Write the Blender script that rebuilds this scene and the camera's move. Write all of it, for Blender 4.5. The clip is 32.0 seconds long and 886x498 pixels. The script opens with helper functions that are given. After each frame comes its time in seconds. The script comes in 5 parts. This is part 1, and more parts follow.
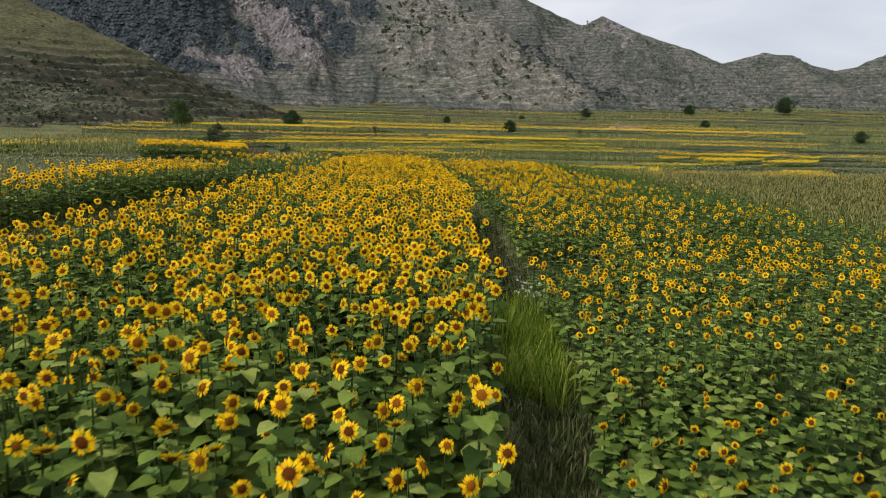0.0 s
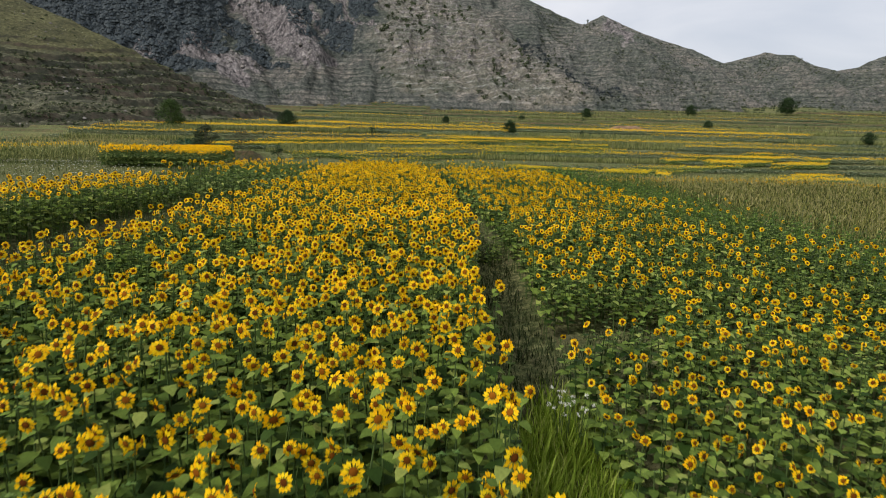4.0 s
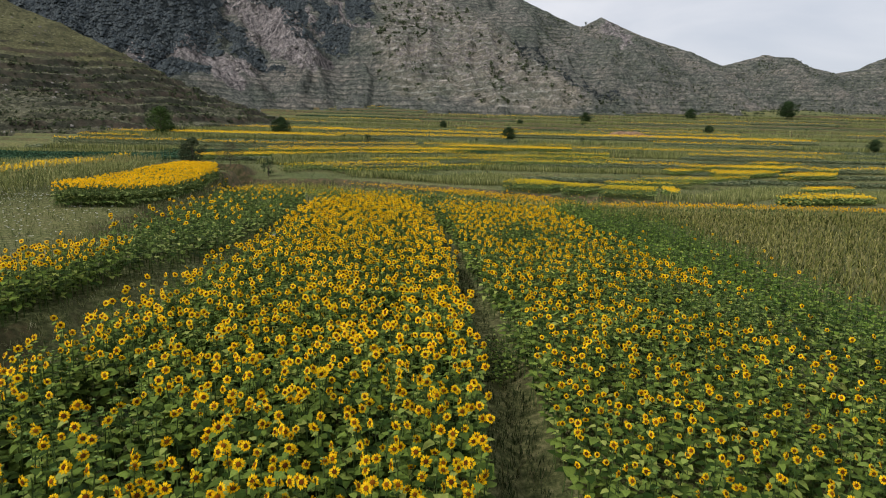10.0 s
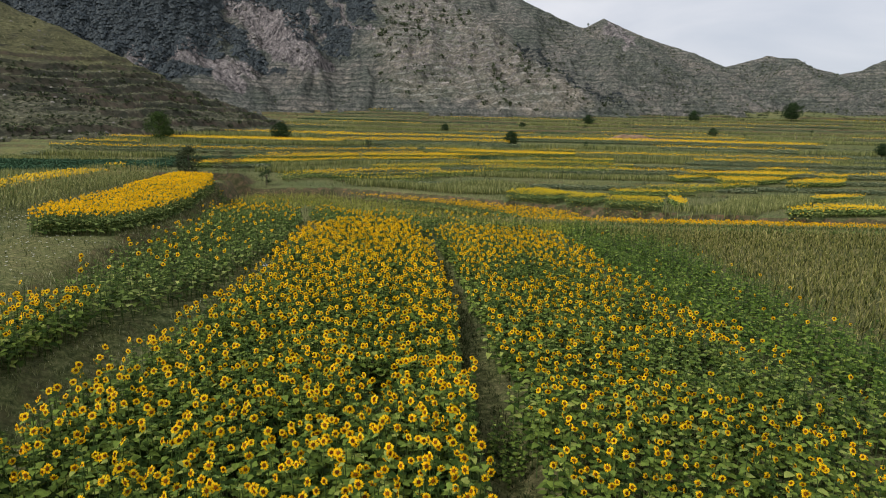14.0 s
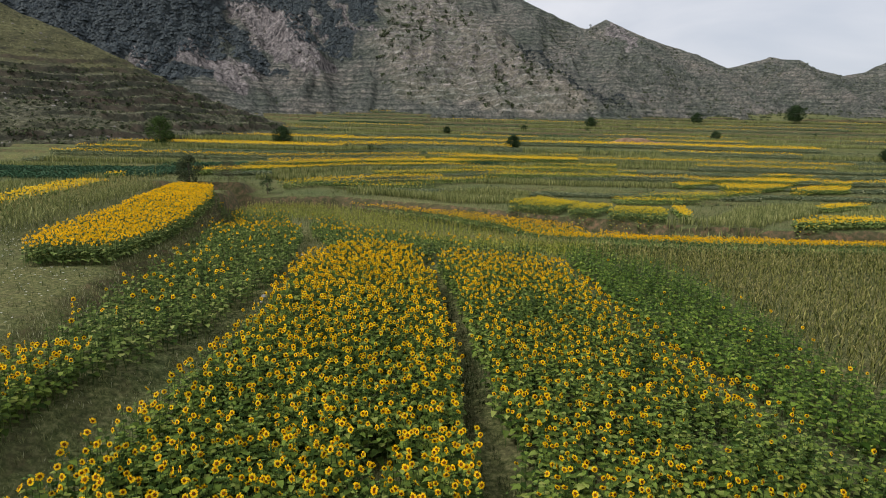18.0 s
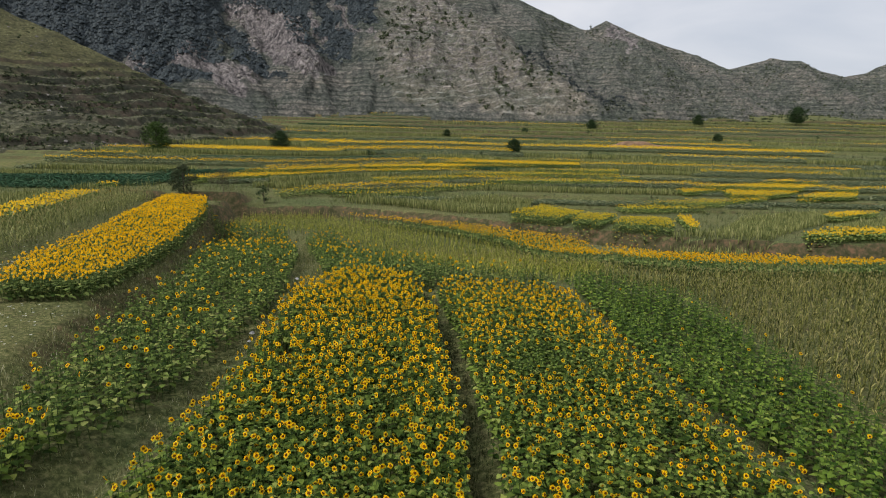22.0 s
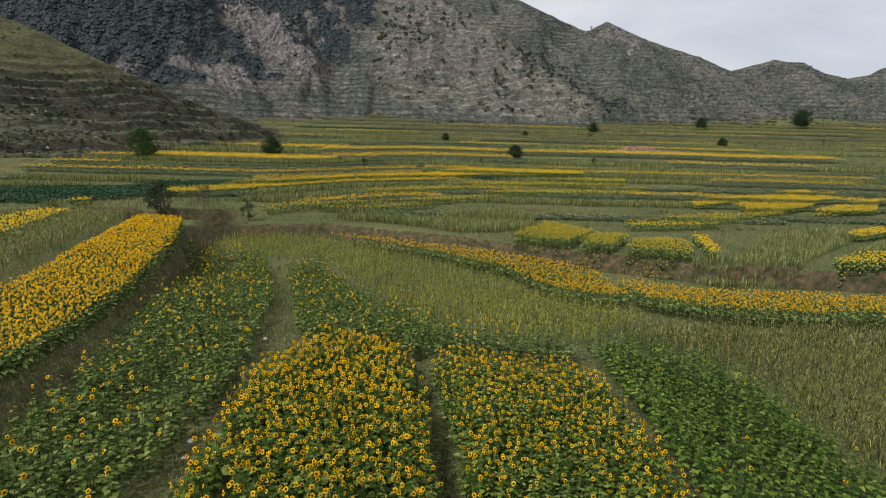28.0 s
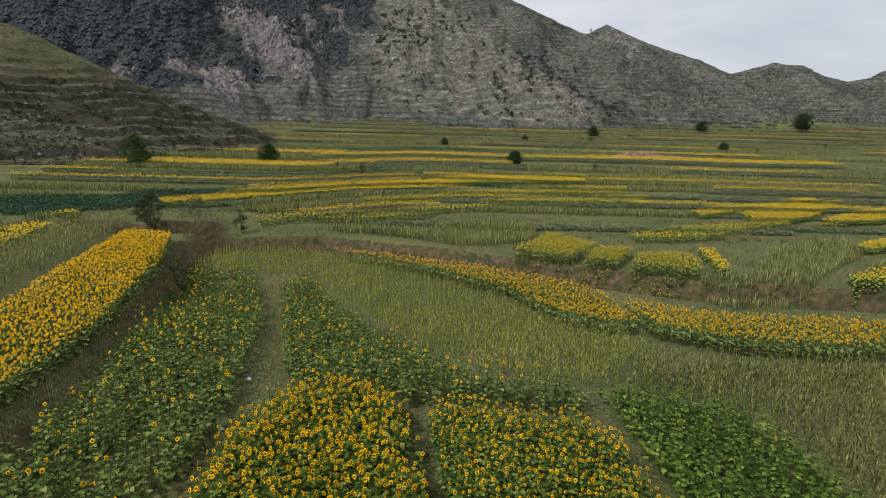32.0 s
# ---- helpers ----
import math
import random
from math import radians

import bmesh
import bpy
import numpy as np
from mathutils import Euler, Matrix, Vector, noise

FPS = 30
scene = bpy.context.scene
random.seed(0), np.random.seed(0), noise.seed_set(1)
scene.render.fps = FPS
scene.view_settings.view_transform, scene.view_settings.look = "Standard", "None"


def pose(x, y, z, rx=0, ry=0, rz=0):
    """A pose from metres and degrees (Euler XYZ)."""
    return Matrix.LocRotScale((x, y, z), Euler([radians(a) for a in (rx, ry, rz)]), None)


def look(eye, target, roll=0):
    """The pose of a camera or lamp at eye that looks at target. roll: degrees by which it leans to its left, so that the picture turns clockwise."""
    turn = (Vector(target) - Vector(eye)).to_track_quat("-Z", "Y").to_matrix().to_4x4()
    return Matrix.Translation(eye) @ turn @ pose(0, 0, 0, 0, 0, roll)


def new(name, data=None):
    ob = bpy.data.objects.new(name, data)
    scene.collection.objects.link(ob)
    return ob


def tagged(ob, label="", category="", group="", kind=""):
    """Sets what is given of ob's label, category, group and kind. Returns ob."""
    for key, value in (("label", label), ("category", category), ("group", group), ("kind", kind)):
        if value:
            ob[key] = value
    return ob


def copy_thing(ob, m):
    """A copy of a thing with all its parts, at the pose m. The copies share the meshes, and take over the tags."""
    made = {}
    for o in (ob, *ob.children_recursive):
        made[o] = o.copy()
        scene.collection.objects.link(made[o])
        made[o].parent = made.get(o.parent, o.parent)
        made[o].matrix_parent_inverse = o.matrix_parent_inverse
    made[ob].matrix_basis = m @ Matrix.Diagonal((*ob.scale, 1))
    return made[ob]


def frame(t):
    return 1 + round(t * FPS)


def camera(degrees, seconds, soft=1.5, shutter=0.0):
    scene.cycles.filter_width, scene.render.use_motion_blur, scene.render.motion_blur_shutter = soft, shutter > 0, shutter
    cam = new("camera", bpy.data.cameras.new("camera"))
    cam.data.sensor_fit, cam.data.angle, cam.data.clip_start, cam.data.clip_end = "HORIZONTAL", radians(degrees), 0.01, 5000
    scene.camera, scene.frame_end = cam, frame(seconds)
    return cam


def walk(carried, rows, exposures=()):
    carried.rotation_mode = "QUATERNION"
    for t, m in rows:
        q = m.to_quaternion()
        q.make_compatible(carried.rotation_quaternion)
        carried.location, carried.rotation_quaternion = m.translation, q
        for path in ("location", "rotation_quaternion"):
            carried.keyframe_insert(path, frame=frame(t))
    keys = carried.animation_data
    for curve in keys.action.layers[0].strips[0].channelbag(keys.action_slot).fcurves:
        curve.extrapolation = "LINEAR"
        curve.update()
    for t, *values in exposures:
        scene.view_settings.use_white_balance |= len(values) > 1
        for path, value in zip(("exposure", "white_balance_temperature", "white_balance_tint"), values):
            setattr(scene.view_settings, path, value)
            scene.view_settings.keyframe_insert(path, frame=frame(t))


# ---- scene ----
cam = camera(72.6, 32.0, soft=1.0, shutter=0.5)
PATH = [
    (0, (0.087, -0.339, 3.771), (0.08, 1.624, 3.387), 1.4),
    (1, (0.121, 1.051, 3.769), (0.114, 3.013, 3.385), 1.4),
    (2, (0.131, 2.37, 3.771), (0.126, 4.332, 3.387), 1.5),
    (3, (0.13, 3.543, 3.853), (0.126, 5.505, 3.468), 1.5),
    (6, (0.069, 6.856, 4.92), (0.068, 8.818, 4.534), 1.5),
    (7, (0.064, 7.689, 5.225), (0.066, 9.652, 4.84), 1.4),
    (8, (0.093, 8.429, 5.558), (0.096, 10.392, 5.174), 1.4),
    (9, (0.069, 9.108, 5.886), (0.074, 11.071, 5.501), 1.5),
    (10, (0.053, 9.751, 6.149), (0.058, 11.714, 5.766), 1.5),
    (11, (0.047, 10.352, 6.502), (0.052, 12.315, 6.119), 1.5),
    (12, (0.049, 10.925, 6.836), (0.052, 12.888, 6.453), 1.5),
    (13, (0.015, 11.519, 7.134), (0.017, 13.482, 6.753), 1.5),
    (14, (0.094, 12.233, 7.393), (0.092, 14.196, 7.012), 1.4),
    (17, (-0.08, 13.043, 8.67), (-0.084, 15.006, 8.287), 1.5),
    (18, (-0.01, 13.281, 8.957), (-0.017, 15.244, 8.574), 1.5),
    (19, (-0.038, 13.764, 9.18), (-0.046, 15.727, 8.798), 1.4),
    (20, (-0.074, 14.378, 9.452), (-0.082, 16.341, 9.07), 1.4),
    (21, (-0.159, 15.003, 9.771), (-0.166, 16.966, 9.389), 1.5),
    (22, (-0.139, 15.896, 10.171), (-0.146, 17.859, 9.79), 1.4),
    (23, (-0.14, 17.175, 10.51), (-0.147, 19.139, 10.13), 1.3),
    (24, (-0.061, 18.521, 10.825), (-0.067, 20.484, 10.444), 1.3),
    (25, (-0.039, 19.975, 11.094), (-0.044, 21.939, 10.713), 1.4),
    (28, (-0.079, 23.402, 12.142), (-0.082, 25.365, 11.76), 1.5),
    (29, (-0.062, 24.311, 12.371), (-0.065, 26.275, 11.991), 1.6),
    (30, (-0.083, 25.135, 12.637), (-0.084, 27.098, 12.258), 1.6),
    (31, (-0.093, 25.78, 12.982), (-0.094, 27.745, 12.605), 1.6),
    (32, (-0.112, 26.467, 13.329), (-0.112, 28.431, 12.953), 1.5),
]
walk(cam, [(t, look(eye, target, roll)) for t, eye, target, roll in PATH],
     exposures=[(0, 0.46), (7, 0.44), (13, 0.41), (20, 0.38), (25, 0.35), (32, 0.32)])

# ---- world, sun, exposure ----
SUN_EL, SUN_AZ = radians(46), radians(238)
world = bpy.data.worlds.new("overcast_sky")
scene.world = world
world.use_nodes = True
wn, wl = world.node_tree.nodes, world.node_tree.links
wn.clear()
w_out, w_bg = wn.new("ShaderNodeOutputWorld"), wn.new("ShaderNodeBackground")
w_sky = wn.new("ShaderNodeTexSky")
w_sky.sky_type, w_sky.sun_disc = "NISHITA", False
w_sky.sun_elevation, w_sky.sun_rotation, w_sky.air_density, w_sky.dust_density = SUN_EL, SUN_AZ, 1.0, 2.0
w_co, w_map = wn.new("ShaderNodeTexCoord"), wn.new("ShaderNodeMapping")
w_map.inputs["Scale"].default_value = (1.0, 1.0, 3.5)
w_noise = wn.new("ShaderNodeTexNoise")
w_noise.inputs["Scale"].default_value, w_noise.inputs["Detail"].default_value = 2.6, 6.0
w_noise.inputs["Distortion"].default_value = 0.4
w_ramp = wn.new("ShaderNodeValToRGB")
w_ramp.color_ramp.elements[0].position, w_ramp.color_ramp.elements[0].color = 0.32, (5.6, 5.95, 6.7, 1)
w_ramp.color_ramp.elements[1].position, w_ramp.color_ramp.elements[1].color = 0.68, (7.9, 7.9, 8.3, 1)
w_mix = wn.new("ShaderNodeMix")
w_mix.data_type = "RGBA"
w_mix.inputs["Factor"].default_value = 0.88
wl.new(w_co.outputs["Generated"], w_map.inputs["Vector"])
wl.new(w_map.outputs["Vector"], w_noise.inputs["Vector"])
wl.new(w_noise.outputs["Fac"], w_ramp.inputs["Fac"])
wl.new(w_sky.outputs["Color"], w_mix.inputs["A"])
wl.new(w_ramp.outputs["Color"], w_mix.inputs["B"])
wl.new(w_mix.outputs["Result"], w_bg.inputs["Color"])
w_bg.inputs["Strength"].default_value = 0.084
wl.new(w_bg.outputs["Background"], w_out.inputs["Surface"])

sun = new("sun", bpy.data.lights.new("sun", "SUN"))
sun.data.energy, sun.data.angle, sun.data.color = 2.2, radians(14), (1.0, 0.965, 0.985)
sun.matrix_world = look((0, 0, 60), (0 + math.sin(SUN_AZ) * -40, math.cos(SUN_AZ) * -40, 60 - 40 * math.tan(SUN_EL)))


# ---- materials ----
def material(name, build, rough=0.8, spec=0.25):
    m = bpy.data.materials.new(name)
    m.use_nodes = True
    n, l = m.node_tree.nodes, m.node_tree.links
    b = n["Principled BSDF"]
    b.inputs["Roughness"].default_value = rough
    b.inputs["Specular IOR Level"].default_value = spec
    build(n, l, b)
    return m


def ramp_of(n, l, fac, stops):
    r = n.new("ShaderNodeValToRGB")
    e = r.color_ramp.elements
    while len(e) < len(stops):
        e.new(0.5)
    for k, (p, c) in enumerate(stops):
        e[k].position, e[k].color = p, (*c, 1)
    l.new(fac, r.inputs["Fac"])
    return r.outputs["Color"]


def noise_of(n, l, scale, detail=5.0, rough=0.6, vec=None):
    t = n.new("ShaderNodeTexNoise")
    t.inputs["Scale"].default_value, t.inputs["Detail"].default_value, t.inputs["Roughness"].default_value = scale, detail, rough
    if vec is None:
        vec = n.new("ShaderNodeNewGeometry").outputs["Position"]
    l.new(vec, t.inputs["Vector"])
    return t.outputs["Fac"]


def mixed(n, l, fac, a, b, mode="MIX"):
    m = n.new("ShaderNodeMix")
    m.data_type, m.blend_type = "RGBA", mode
    for key, v in (("Factor", fac), ("A", a), ("B", b)):
        s = m.inputs[key]
        if key != "Factor":
            s = [i for i in m.inputs if i.name == key and i.type == "RGBA"][0]
        if hasattr(v, "is_linked"):
            l.new(v, s)
        else:
            s.default_value = v if key == "Factor" else (*v, 1)
    return [o for o in m.outputs if o.type == "RGBA"][0]


def math_of(n, l, op, a, b):
    m = n.new("ShaderNodeMath")
    m.operation = op
    for k, v in enumerate((a, b)):
        if hasattr(v, "is_linked"):
            l.new(v, m.inputs[k])
        else:
            m.inputs[k].default_value = v
    return m.outputs[0]


def relief(n, l, b, height, strength, distance):
    u = n.new("ShaderNodeBump")
    u.inputs["Strength"].default_value, u.inputs["Distance"].default_value = strength, distance
    l.new(height, u.inputs["Height"])
    l.new(u.outputs["Normal"], b.inputs["Normal"])


def leafy(name, dark, light, odd=None, thin=0.35, rough=0.55):
    """Leaves, petals and blades: each piece its own tone, patches over the field, light through the blade."""
    def build(n, l, b):
        isl = n.new("ShaderNodeNewGeometry").outputs["Random Per Island"]
        ob = n.new("ShaderNodeObjectInfo").outputs["Random"]
        tone = math_of(n, l, "FRACT", math_of(n, l, "ADD", isl, ob), 0.0)
        stops = [(0.15, dark), (0.85, light)] + ([(0.97, odd)] if odd else [])
        col = ramp_of(n, l, tone, stops)
        patch = ramp_of(n, l, noise_of(n, l, 0.45, 3.0), [(0.3, (0.74, 0.78, 0.74)), (0.7, (1.12, 1.1, 1.04))])
        col = mixed(n, l, 1.0, col, patch, "MULTIPLY")
        fine = ramp_of(n, l, noise_of(n, l, 38.0, 3.0), [(0.3, (0.82, 0.82, 0.82)), (0.7, (1.14, 1.14, 1.14))])
        col = mixed(n, l, 1.0, col, fine, "MULTIPLY")
        l.new(col, b.inputs["Base Color"])
        tr = n.new("ShaderNodeBsdfTranslucent")
        l.new(col, tr.inputs["Color"])
        ms = n.new("ShaderNodeMixShader")
        ms.inputs["Fac"].default_value = thin
        out = n["Material Output"]
        l.new(b.outputs["BSDF"], ms.inputs[1])
        l.new(tr.outputs["BSDF"], ms.inputs[2])
        l.new(ms.outputs["Shader"], out.inputs["Surface"])
    return material(name, build, rough, 0.06)


LEAF = leafy("sunflower_leaf", (0.029, 0.057, 0.011), (0.185, 0.260, 0.047), (0.29, 0.33, 0.080), 0.25)
LEAF_TOP = leafy("light_sunflower_leaf", (0.030, 0.060, 0.011), (0.215, 0.295, 0.056), (0.33, 0.37, 0.095), 0.25)
LEAF_STRIP = leafy("budding_sunflower_leaf", (0.030, 0.056, 0.012), (0.195, 0.262, 0.062), (0.33, 0.36, 0.11), 0.22)
LEAF_PALE = leafy("young_sunflower_leaf", (0.048, 0.085, 0.020), (0.25, 0.32, 0.095), (0.40, 0.41, 0.13), 0.25)
LEAF_BRIGHT = leafy("bright_green_leaf", (0.028, 0.062, 0.008), (0.175, 0.265, 0.040), (0.27, 0.33, 0.065), 0.22)
STEM = leafy("sunflower_stem", (0.06, 0.10, 0.03), (0.11, 0.16, 0.05), None, 0.1)
PETAL = leafy("yellow_petal", (0.94, 0.48, 0.004), (0.97, 0.66, 0.012), None, 0.3)
PETAL_SOFT = leafy("pale_yellow_petal", (0.62, 0.42, 0.010), (0.76, 0.56, 0.03), None, 0.25)
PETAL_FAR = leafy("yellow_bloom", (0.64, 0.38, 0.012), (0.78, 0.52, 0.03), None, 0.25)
DISC = leafy("brown_flower_disc", (0.095, 0.026, 0.003), (0.23, 0.075, 0.005), None, 0.0, 0.85)
SEPAL = leafy("green_sepal", (0.09, 0.16, 0.04), (0.18, 0.26, 0.07), None, 0.1)
CORN = leafy("maize_blade", (0.075, 0.100, 0.016), (0.47, 0.485, 0.085), (0.62, 0.56, 0.18), 0.25)
CORN_DULL = leafy("drying_maize_blade", (0.046, 0.060, 0.016), (0.315, 0.315, 0.090), (0.52, 0.46, 0.18), 0.25)
TASSEL = leafy("maize_tassel", (0.28, 0.25, 0.10), (0.44, 0.39, 0.18), None, 0.2)
GRASS = leafy("grass_blade", (0.050, 0.070, 0.022), (0.145, 0.165, 0.058), (0.30, 0.28, 0.14), 0.3)
GRASS_DRY = leafy("dry_grass_blade", (0.12, 0.130, 0.060), (0.33, 0.325, 0.165), (0.54, 0.52, 0.37), 0.3)
GRASS_DITCH = leafy("ditch_grass_blade", (0.105, 0.120, 0.044), (0.33, 0.335, 0.150), (0.58, 0.55, 0.38), 0.3)
# terrace crop green, greyed in its colour to stand for distance haze
LEAF_HAZY = leafy("hazy_terrace_crop_leaf", (0.090, 0.122, 0.068), (0.235, 0.265, 0.145), (0.33, 0.33, 0.19), 0.25)
# weed green darkened to carry the shade of the path and terrace risers
WEED = leafy("shaded_weed_leaf", (0.024, 0.038, 0.014), (0.078, 0.096, 0.036), (0.17, 0.15, 0.08), 0.2)
CROP_DARK = leafy("dark_green_crop_leaf", (0.030, 0.075, 0.040), (0.065, 0.13, 0.068), None, 0.2)
BLOOM_WHITE = leafy("white_bloom", (0.46, 0.46, 0.40), (0.66, 0.66, 0.60), None, 0.2)
PETAL_GOLD = leafy("golden_petal", (0.86, 0.42, 0.002), (0.95, 0.58, 0.008), None, 0.3)
# maize of the valley and terraces, with the haze greyed into its tones
CORN_HAZY = leafy("hazy_terrace_maize_blade", (0.110, 0.132, 0.046), (0.34, 0.355, 0.130), (0.50, 0.47, 0.22), 0.25)
GRASS_LUSH = leafy("lush_grass_blade", (0.12, 0.19, 0.016), (0.33, 0.42, 0.060), (0.46, 0.48, 0.14), 0.35)
BUSH_LEAF = leafy("bush_leaf", (0.030, 0.060, 0.016), (0.105, 0.155, 0.045), None, 0.2)
TREE_LEAF = leafy("tree_leaf", (0.020, 0.040, 0.016), (0.060, 0.095, 0.036), None, 0.2)
BUSH = leafy("greyish_twigs", (0.06, 0.058, 0.035), (0.13, 0.12, 0.075), None, 0.1)
# mountain woods: leaf colour lifted to blue-grey in place of haze
FOREST_HAZY = leafy("hazy_forest_leaf", (0.040, 0.051, 0.060), (0.082, 0.096, 0.100), None, 0.1)
SHRUB = leafy("shrub_leaf", (0.036, 0.050, 0.026), (0.085, 0.105, 0.05), None, 0.1)


def bark_build(n, l, b):
    l.new(ramp_of(n, l, noise_of(n, l, 14.0), [(0.3, (0.05, 0.038, 0.028)), (0.7, (0.13, 0.105, 0.08))]), b.inputs["Base Color"])
    relief(n, l, b, noise_of(n, l, 30.0), 0.6, 0.02)


def soil_build(n, l, b):
    """Field soil with weeds and grass in uneven patches; bare red earth where the ground falls steeply."""
    grass = ramp_of(n, l, noise_of(n, l, 5.0, 8.0, 0.7), [(0.34, (0.034, 0.046, 0.016)), (0.5, (0.096, 0.110, 0.042)), (0.66, (0.215, 0.210, 0.100))])
    far = ramp_of(n, l, noise_of(n, l, 0.06, 5.0), [(0.35, (0.82, 0.92, 0.84)), (0.65, (1.32, 1.20, 1.10))])
    grass = mixed(n, l, 1.0, grass, far, "MULTIPLY")
    earth = ramp_of(n, l, noise_of(n, l, 3.0, 8.0, 0.7), [(0.35, (0.060, 0.050, 0.026)), (0.65, (0.155, 0.125, 0.07))])
    patch = ramp_of(n, l, noise_of(n, l, 0.8, 6.0), [(0.50, (0, 0, 0)), (0.70, (0.6, 0.6, 0.6))])
    col = mixed(n, l, patch, grass, earth)
    nz = n.new("ShaderNodeSeparateXYZ")
    l.new(n.new("ShaderNodeNewGeometry").outputs["True Normal"], nz.inputs[0])
    jag = math_of(n, l, "ADD", nz.outputs["Z"], math_of(n, l, "MULTIPLY", math_of(n, l, "SUBTRACT", noise_of(n, l, 0.7, 6.0), 0.5), 0.55))
    bank = ramp_of(n, l, jag, [(0.66, (0.95, 0.95, 0.95)), (0.86, (0, 0, 0))])
    red = ramp_of(n, l, noise_of(n, l, 1.3, 8.0, 0.7), [(0.38, (0.045, 0.050, 0.020)), (0.52, (0.090, 0.076, 0.038)), (0.66, (0.20, 0.118, 0.068))])
    col = mixed(n, l, bank, col, red)
    l.new(col, b.inputs["Base Color"])
    relief(n, l, b, noise_of(n, l, 9.0, 8.0, 0.75), 0.8, 0.12)


def hill_build(n, l, b):
    """Terraced hillside: smooth olive turf above an old path, dark scrub with strewn stones below it, pale grassy ledges and bare risers at the foot."""
    pos = n.new("ShaderNodeNewGeometry").outputs["Position"]
    xyz = n.new("ShaderNodeSeparateXYZ")
    l.new(pos, xyz.inputs[0])
    wob = math_of(n, l, "MULTIPLY", math_of(n, l, "SUBTRACT", noise_of(n, l, 0.03, 5.0), 0.5), 22.0)
    level = math_of(n, l, "DIVIDE", math_of(n, l, "ADD", xyz.outputs["Z"], wob), 60.0)
    turf = ramp_of(n, l, noise_of(n, l, 0.7, 9.0, 0.75), [(0.36, (0.046, 0.048, 0.024)), (0.5, (0.098, 0.096, 0.048)), (0.64, (0.165, 0.158, 0.085))])
    heath = ramp_of(n, l, noise_of(n, l, 0.55, 10.0, 0.8), [(0.38, (0.026, 0.030, 0.022)), (0.50, (0.070, 0.072, 0.048)), (0.60, (0.185, 0.178, 0.128))])
    zone = ramp_of(n, l, level, [(0.0, (0.25, 0.25, 0.25)), (0.24, (0.0, 0.0, 0.0)), (0.44, (0.12, 0.12, 0.12)), (0.56, (1, 1, 1))])
    col = mixed(n, l, zone, heath, turf)
    big = ramp_of(n, l, noise_of(n, l, 0.06, 5.0), [(0.35, (0.75, 0.76, 0.74)), (0.62, (1.2, 1.2, 1.08))])
    col = mixed(n, l, 1.0, col, big, "MULTIPLY")
    stone = ramp_of(n, l, noise_of(n, l, 1.4, 6.0, 0.8), [(0.64, (0, 0, 0)), (0.70, (0.75, 0.75, 0.75))])
    col = mixed(n, l, math_of(n, l, "MULTIPLY", stone, ramp_of(n, l, level, [(0.45, (1, 1, 1)), (0.6, (0.15, 0.15, 0.15))])), col, (0.27, 0.25, 0.22))
    nz = n.new("ShaderNodeSeparateXYZ")
    l.new(n.new("ShaderNodeNewGeometry").outputs["True Normal"], nz.inputs[0])
    jag = math_of(n, l, "ADD", nz.outputs["Z"], math_of(n, l, "MULTIPLY", math_of(n, l, "SUBTRACT", noise_of(n, l, 0.16, 7.0, 0.7), 0.5), 1.0))
    bank = ramp_of(n, l, jag, [(0.58, (0.8, 0.8, 0.8)), (0.80, (0, 0, 0))])
    riser = ramp_of(n, l, noise_of(n, l, 0.09, 6.0, 0.7), [(0.45, (0.030, 0.034, 0.024)), (0.64, (0.095, 0.070, 0.052))])
    col = mixed(n, l, bank, col, riser)
    l.new(col, b.inputs["Base Color"])
    relief(n, l, b, noise_of(n, l, 1.8, 9.0, 0.75), 1.0, 0.7)


